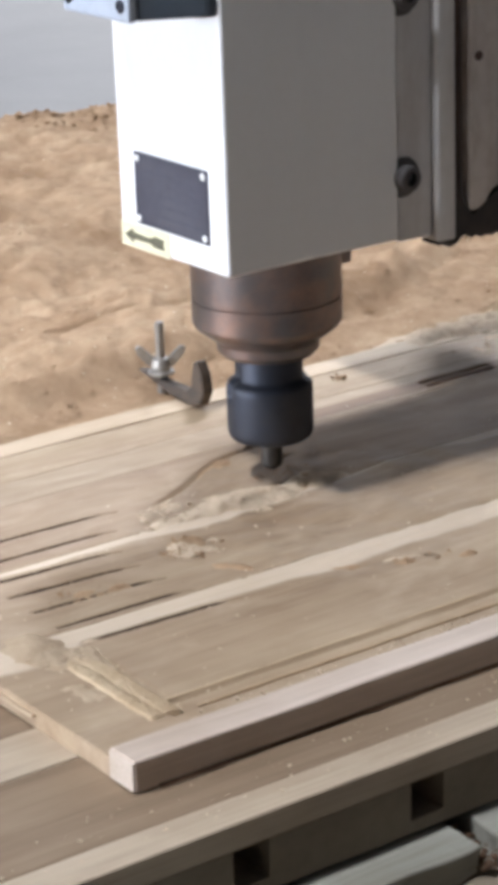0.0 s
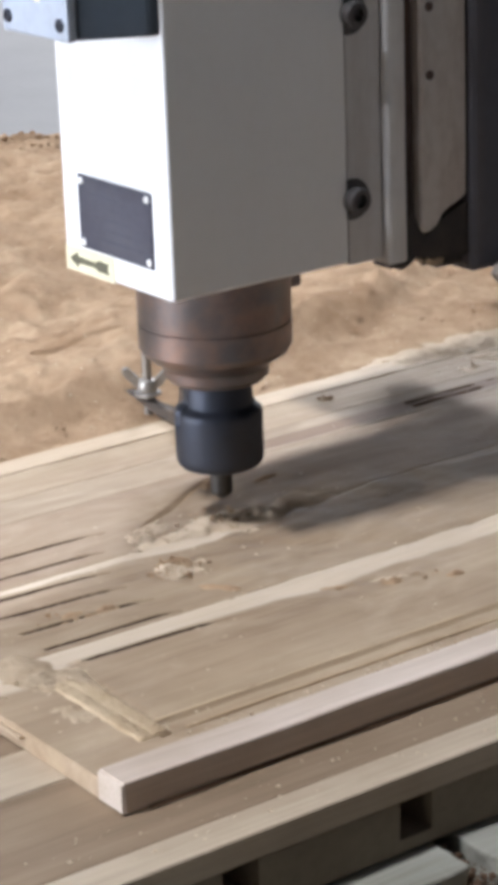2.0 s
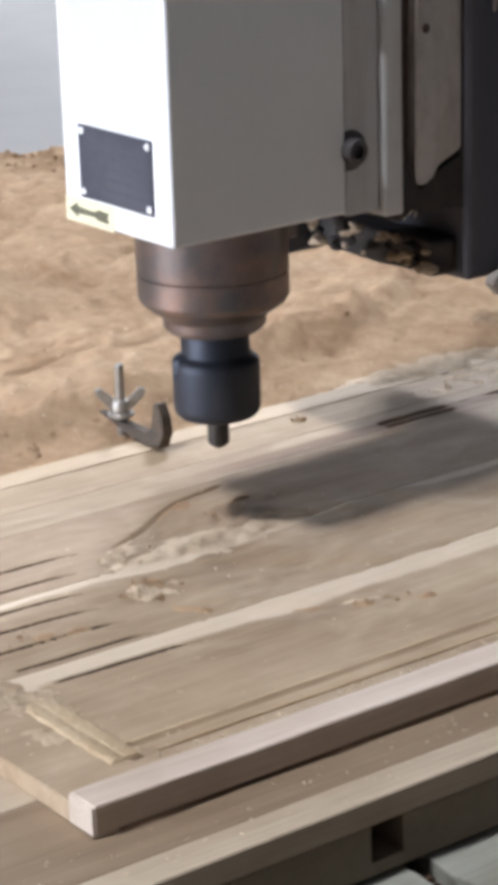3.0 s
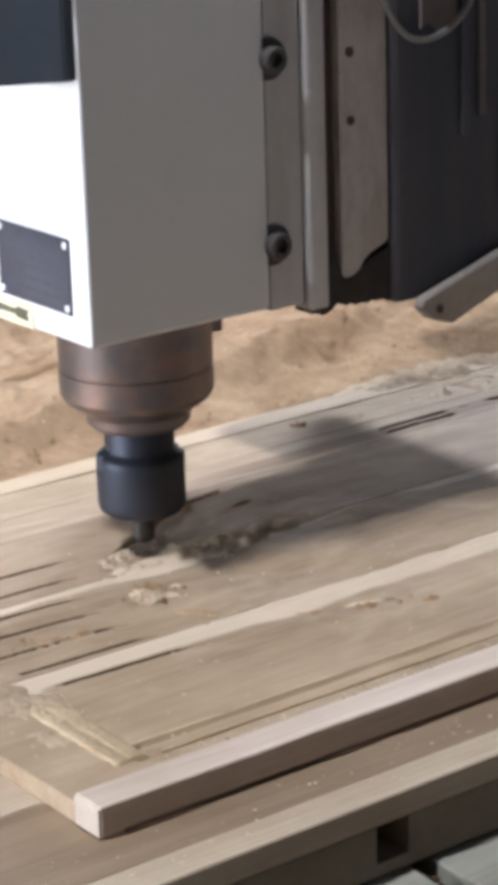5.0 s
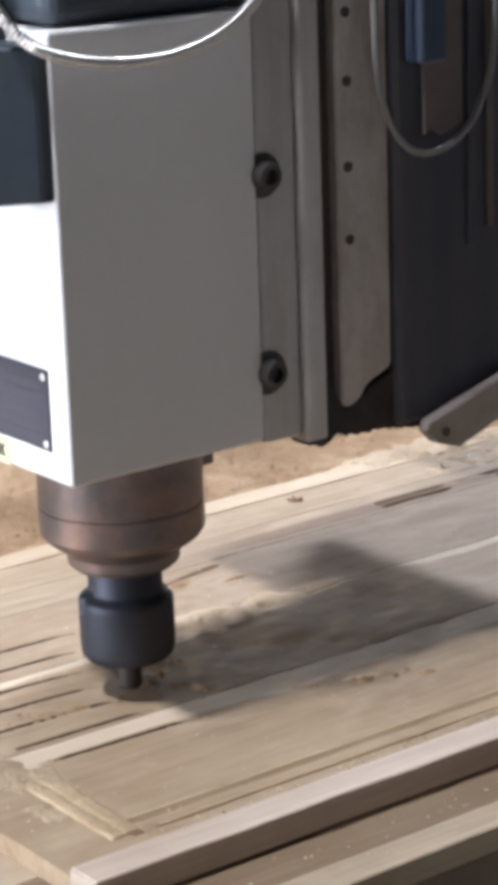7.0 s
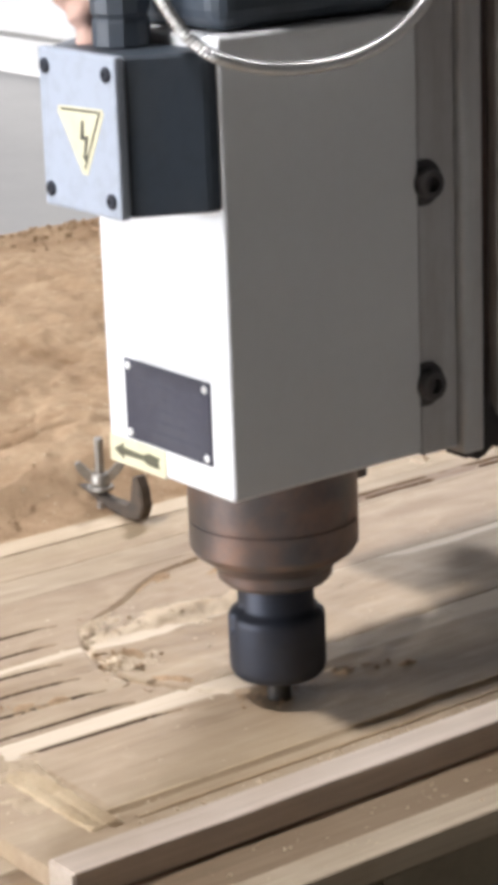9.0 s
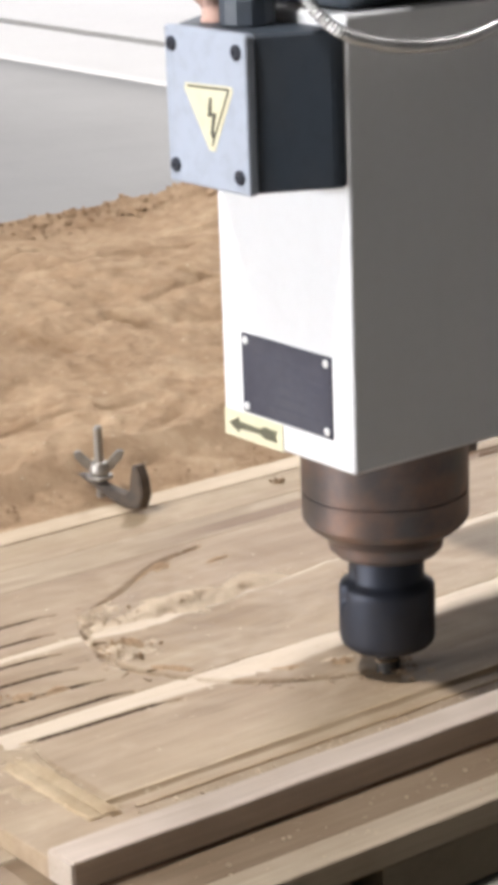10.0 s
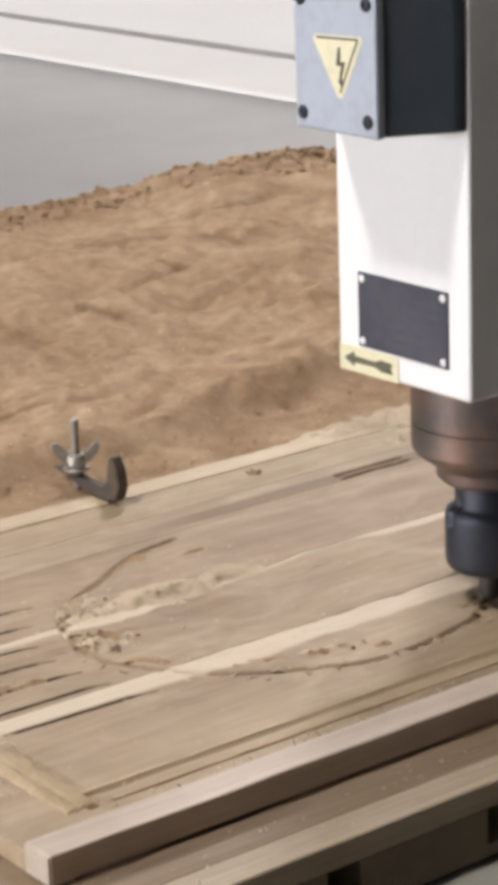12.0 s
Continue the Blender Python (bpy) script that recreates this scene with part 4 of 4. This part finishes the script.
part("flash", prism([(-y, z) for y, z in bolt_pts], 0.0003, pose(JX - 0.0003, 0, 0, 90, 0, -90)), M_INK, jbox, "printed lightning flash")

# cable gland and cables on the junction box
gland = part("cable_gland", lathe([(0.0125, 0), (0.0135, 0.001), (0.0135, 0.012), (0.0128, 0.014), (0.0140, 0.016), (0.0140, 0.030), (0.0095, 0.038), (0.0085, 0.040)], 12, (-0.018, 0.050, JZ1 - 0.0004)), M_BOX, jbox, "slate cable gland")
part("supply_cable", tube([(-0.018, 0.050, JZ1 + 0.036), (-0.018, 0.050, JZ1 + 0.08), (-0.005, 0.055, JZ1 + 0.14), (0.03, 0.06, JZ1 + 0.20)], 0.0070, 12), M_CABLE, head, "thick grey supply cable", True)
hose = tube([(-0.020, 0.072, JZ1 - 0.004), (-0.022, 0.0755, JZ1 + 0.012), (-0.026, 0.083, JZ1 + 0.022), (-0.022, 0.088, JZ1 + 0.034), (-0.010, 0.084, JZ1 + 0.060), (0.02, 0.08, JZ1 + 0.12)], 0.0062, 10, 0.0010, 0.014)
part("rose_hose", hose, M_ROSE, head, "short rose rubber hose", True)
# corrugated metal conduit that sags in a loop before the body
loop = [(-0.030, 0.022, 0.300), (-0.031, 0.014, 0.265), (-0.030, -0.004, 0.238), (-0.020, -0.016, 0.220), (0.004, -0.020, 0.2105), (0.034, -0.020, 0.2065), (0.066, -0.020, 0.2085), (0.095, -0.019, 0.219), (0.118, -0.016, 0.240), (0.130, -0.01, 0.285)]
part("metal_conduit", tube(loop, 0.0030, 10, 0.00045, 0.0021, 620), M_STEEL, head, "bright corrugated metal conduit", True)

# flange, nose, collet nut and cutter
part("flange", box(0.0630, 0.1085, 0.0300, 0.0750, -0.0168, 0.0005, 0.002), M_FLANGE, head, "browned steel bearing plate")
part("nose", lathe([(0.0430, 0.0006), (0.0436, -0.002), (0.0436, -0.0300), (0.0430, -0.0308), (0.0436, -0.0316), (0.0436, -0.0455), (0.0415, -0.0490), (0.0320, -0.0560), (0.0300, -0.0580), (0.0298, -0.0630), (0.0270, -0.0660), (0.0185, -0.0664)], 180, (AX, AY, 0)), M_FLANGE, head, "dusty browned steel nose")


def notched(a, r, z):
    """Two half-round wrench notches in the shoulder of the nut."""
    if z > -0.0800 or z < -0.0935:
        return r
    d = abs((a / math.pi - 0.905 + 0.5) % 1.0 - 0.5) * math.pi * r
    depth = 0.0028 * max(0.0, 1 - (d / 0.0042) ** 2)
    return r - depth


part("collet_nut", lathe([(0.0180, -0.0660), (0.0196, -0.0662), (0.0198, -0.0668), (0.0198, -0.0800), (0.0204, -0.0812), (0.0228, -0.0826), (0.0246, -0.0840), (0.0252, -0.0856), (0.0253, -0.0880), (0.0253, -0.0900), (0.0253, -0.0920), (0.0253, -0.0940), (0.0253, -0.1110), (0.0251, -0.1135), (0.0243, -0.1158), (0.0226, -0.1176), (0.0200, -0.1186), (0.0120, -0.1192)], 120, (AX, AY, 0), notched), M_NUT, head, "black oxide collet nut with wrench notches", True)
part("cutter", lathe([(0.0064, -0.118), (0.0064, -0.1346), (0.0056, -0.1362), (0.0022, -0.1385), (0.0006, -0.1392)], 24, (AX, AY, 0)), M_BIT, head, "dark blunt carbide cutter")

# mounting plates behind the body
part("mount_flange", box(0.1203, 0.1450, 0.0015, 0.1035, -0.002, 0.42, 0.0015), M_MOUNT, head, "grey mounting flange")
part("mount_plate", box(0.1455, 0.1592, -0.0030, 0.112, -0.006, 0.44, 0.002), M_MOUNT, head, "grey machined backing plate")
part("groove", box(0.1593, 0.1690, 0.004, 0.11, 0.004, 0.44), M_SLOT, head, "greasy dark guide groove")
foot = [(0.1691, 0.44), (0.1691, 0.0100), (0.1725, 0.0085), (0.1775, 0.0092), (0.1825, 0.0125), (0.1860, 0.0180), (0.1905, 0.0205), (0.1965, 0.0225), (0.2034, 0.0262), (0.2034, 0.44)]
part("slide_plate", prism(foot, 0.117, pose(0, 0.114, 0, 90, 0, 0), 0.0012), M_RAIL, head, "worn steel slide plate with rusty holes")
for z in (0.0356, 0.1381, 0.24):
    b = lathe([(0.0072, 0), (0.0075, 0.0005), (0.0075, 0.0065), (0.0066, 0.0075), (0.0040, 0.0075), (0.0038, 0.0035)], 20, axis="y")
    bmesh.ops.transform(b, matrix=pose(0.1238, 0.0012, z, 180, 0, 0), verts=b.verts[:])
    part("cap_screw", b, M_OILY, head, "black socket cap screw")
    b = lathe([(0.0115, 0), (0.0117, 0.0004), (0.0115, 0.0010)], 24, axis="y")
    bmesh.ops.transform(b, matrix=pose(0.1235, 0.0016, z, 180, 0, 0), verts=b.verts[:])
    part("oily_washer", b, M_OILY, head, "oily black washer")
for z in (0.098, 0.136, 0.180, 0.215):
    b = lathe([(0.0027, 0), (0.0028, 0.0008), (0.0015, 0.0012)], 14, axis="y")
    bmesh.ops.transform(b, matrix=pose(0.1760, -0.0028, z, 180, 0, 0), verts=b.verts[:])
    part("rusty_screw", b, M_SLOT, head, "rusty screw head")
# torn wiper of felt and grease at the foot of the slide
low = [(0.1470, -0.0080), (0.1560, -0.0100), (0.1610, -0.0074), (0.1650, -0.0040), (0.1760, -0.0072), (0.1860, -0.0070), (0.1990, -0.0088), (0.2120, -0.0108), (0.2240, -0.0120)]
flap = [(0.2240, 0.0180), (0.2034, 0.0215), (0.1880, 0.0160), (0.1720, 0.0060), (0.1600, 0.0260), (0.1500, 0.0060)]
for x in np.linspace(0.1472, 0.2240, 46):
    flap.append((float(x), float(np.interp(x, [q[0] for q in low], [q[1] for q in low]) + 0.0035 * value_noise(x, 0.3, 0.0042, 47) + 0.0016 * value_noise(x, 0.7, 0.0017, 48))))
part("wiper", prism(flap, 0.016, pose(0, 0.0020, 0, 90, 0, 0) @ pose(0, 0, -0.012)), M_GREASE, head, "ragged greasy felt wiper")
rnd = np.random.RandomState(12)
for k in range(7):
    x, y = 0.160 + 0.012 * rnd.rand(), 0.0005 + 0.004 * rnd.rand()
    dx, dz = 0.006 * rnd.rand() - 0.003, 0.004 + 0.006 * rnd.rand()
    part("loose_fibre", tube([(x, y, -0.002), (x + dx, y - 0.002, -0.002 - 0.6 * dz), (x + 1.6 * dx, y - 0.001, -0.002 - dz)], 0.0004, 5, 0.0, 0.0, 8), M_CHIP, head, "pale loose felt fibre")
# thin cable that loops beside the slide
wire = [(0.1880, -0.013, 0.30), (0.1872, -0.013, 0.20), (0.1935, -0.013, 0.163), (0.2080, -0.013, 0.143), (0.2260, -0.013, 0.1385), (0.2460, -0.013, 0.146), (0.2600, -0.013, 0.163), (0.2690, -0.013, 0.195), (0.2720, -0.013, 0.30)]
part("looped_cable", tube(wire, 0.0019, 8, 0.0, 0.0, 90), M_CABLE, head, "thin grey looped cable", True)
part("connector", box(0.2110, 0.2290, -0.0215, -0.0075, 0.186, 0.27, 0.002), M_BLUE, head, "dark blue cable connector")

# ---------------------------------------------------------------- cross carriage and gantry
carriage = thing("cross_carriage", "dark greasy cross carriage caked with dust behind the spindle", "machine carriage", (SPINDLE[0][1], SPINDLE[0][2], 0))
# apron and plate stay out of view, added to shape the carriage shadow
part("shadow_apron", box(0.3705, 0.3950, -0.006, 0.258, 0.124, 0.30, 0.003), M_BEAM, carriage, "unseen dark apron added to extend the carriage shadow")
part("shadow_plate", box(0.150, 0.204, 0.118, 0.195, 0.124, 0.50, 0.003), M_BEAM, carriage, "unseen dark plate added behind the spindle body to widen the shadow")
part("carriage_block", box(0.2045, 0.370, -0.006, 0.195, 0.124, 0.56, 0.004), M_BEAM, carriage, "dark carriage block")
part("carriage_mast", box(0.320, 0.3715, 0.050, 0.130, 0.5605, 1.02, 0.004), M_BEAM, carriage, "slim dark mast up to the beam")
b = box(0.186, 0.262, 0.004, 0.165, 0.128, 0.150, 0.003)
bmesh.ops.subdivide_edges(b, edges=b.edges[:], cuts=5, use_grid_fill=True)
for v in b.verts:
    v.co += Vector((value_noise(v.co.y, v.co.z, 0.010, 41), value_noise(v.co.x, v.co.z, 0.010, 42), value_noise(v.co.x, v.co.y, 0.010, 43))) * 0.004
part("carriage_foot", b, M_GREASE, carriage, "greasy carriage foot caked with dust")
strut = [(0.2235, 0.1140), (0.2400, 0.1085), (0.3300, 0.1405), (0.4000, 0.168), (0.4000, 0.192), (0.2810, 0.1452), (0.2180, 0.1268), (0.2155, 0.1220)]
part("strut", prism(strut, 0.008, pose(0, -0.008, 0, 90, 0, 0), 0.001), M_STRUT, carriage, "dusty grey slanted bracket")
b = lathe([(0.0025, 0), (0.0026, 0.0008), (0.0014, 0.0012)], 14, axis="y")
bmesh.ops.transform(b, matrix=pose(0.2290, -0.0165, 0.1195, 180, 0, 0), verts=b.verts[:])
part("bracket_screw", b, M_SLOT, carriage)
# upright ribs and strips on the carriage side
for x0, x1, z0, z1, mat in ((0.2240, 0.2505, 0.282, 0.55, M_DIM), (0.2545, 0.2600, 0.215, 0.55, M_BEAM), (0.2680, 0.2730, 0.225, 0.55, M_DIM), (0.2850, 0.2980, 0.178, 0.252, M_DIM), (0.3080, 0.3300, 0.150, 0.55, M_BEAM)):
    b = box(x0, x1, -0.0085, -0.0058, z0, z1, 0.0008)
    bmesh.ops.subdivide_edges(b, edges=b.edges[:], cuts=6, use_grid_fill=True)
    for v in b.verts:
        v.co.z += 0.012 * value_noise(v.co.x, 0.5, 0.007, 49)
        v.co.x += 0.0012 * value_noise(v.co.z, 0.5, 0.02, 50)
    part("carriage_rib", b, mat, carriage, "dark upright strip with a worn end")
# lumps of dust caught in the grease
rnd = np.random.RandomState(9)
for k in range(44):
    b = bmesh.new()
    bmesh.ops.create_icosphere(b, subdivisions=2, radius=0.0022 + 0.0035 * rnd.rand())
    s = rnd.rand() * 9
    for v in b.verts:
        v.co *= 1 + 0.9 * value_noise(v.co.x + s, v.co.y + v.co.z, 0.0025, 44)
        v.co.z *= 0.6
    bmesh.ops.translate(b, vec=(0.183 + 0.004 * rnd.rand(), 0.004 + 0.155 * rnd.rand(), 0.131 + 0.017 * rnd.rand()), verts=b.verts[:])
    part("dust_lump", b, M_CHIP if k % 2 == 0 else M_GREASE, carriage)

gantry = thing("gantry_beam", "dark painted gantry beam spanning the router bed", "gantry beam", (SPINDLE[0][1], 0, 0))
part("beam", box(0.382, 0.427, -0.75, 1.55, 0.900, 1.000, 0.006), M_BEAM, gantry, "dark painted box beam")
part("guide_rail", box(0.3715, 0.3825, -0.70, 1.50, 0.905, 0.920, 0.002), M_GREASE, gantry, "black guide rail")
part("guide_rail", box(0.3715, 0.3825, -0.70, 1.50, 0.975, 0.990, 0.002), M_GREASE, gantry, "black guide rail")
for y in (-0.78, 1.55):
    part("gantry_leg", box(0.33, 0.54, y, y + 0.03, FLOOR_Z + 0.0005, 1.06, 0.004), M_BEAM, gantry, "dark gantry side leg")


def swirl(rnd):
    """Places round the cutter's point, low and close."""
    a, q = rnd.rand() * 6.283, 0.004 + 0.014 * rnd.rand() ** 1.4
    return 1.2 * q * math.cos(a) + 0.004, q * math.sin(a) - 0.002, 0.0005 + 0.004 * rnd.rand() * (0.018 - q) / 0.014


chip_swirl = shavings("chip_swirl", 70, swirl, M_FIBRE, "loose brown chips whirled up round the cutter", 29, (0.001, 0.004))


def chip_rows(centre, side, y0, rnd):
    """A chip rests in its groove, is thrown up by the cutter and drops beside the cut."""
    rest = pose(0, y0, 0)
    times = np.arange(4.8, 12.001, 0.02)
    path = [np.interp(times, [r[0] for r in SPINDLE], [r[k] for r in SPINDLE]) for k in (1, 2)]
    near = np.hypot(path[0] + AX - centre.x, path[1] + AY - centre.y)
    t = min(float(times[int(near.argmin())]), 11.6)
    axis = Vector((rnd.rand() - 0.5, rnd.rand() - 0.5, 1.2 * rnd.rand() - 0.6))
    own = Vector((centre.x, centre.y - y0, centre.z))

    def placed(move, angle):
        return Matrix.Translation(Vector((0, y0, 0)) + own + move) @ Matrix.Rotation(radians(angle), 4, axis) @ Matrix.Translation(-own)

    out = -side * (0.0035 + 0.006 * rnd.rand() ** 1.5) * (1 if rnd.rand() < 0.75 else -1)
    drop = out + Vector((0.008 * rnd.rand() - 0.004, 0.004 * rnd.rand() - 0.002, -0.0009 + 0.0007 * rnd.rand()))
    turn = 6 + 12 * rnd.rand()
    return [(0.0, rest), (t - 0.10, rest), (t + 0.05, placed(0.6 * out + Vector((0, 0, 0.010)), turn)), (t + 0.20, placed(drop, 2 * turn)), (12.0, placed(drop, 2 * turn))]


def motions():
    walk(head, [(t, pose(x, y, z)) for t, x, y, z in SPINDLE])
    walk(carriage, [(t, pose(x, y, 0)) for t, x, y, z in SPINDLE])
    walk(gantry, [(t, pose(x, 0, 0)) for t, x, y, z in SPINDLE])
    walk(chip_swirl, [(t, pose(x + AX, y + AY, TOP, 0, 0, 65 * k)) for k, (t, x, y, z) in enumerate(SPINDLE)])
    rnd = np.random.RandomState(27)
    for ob, centre, side, y0 in CHIPS:
        walk(ob, chip_rows(centre, side, y0, rnd))


motions()
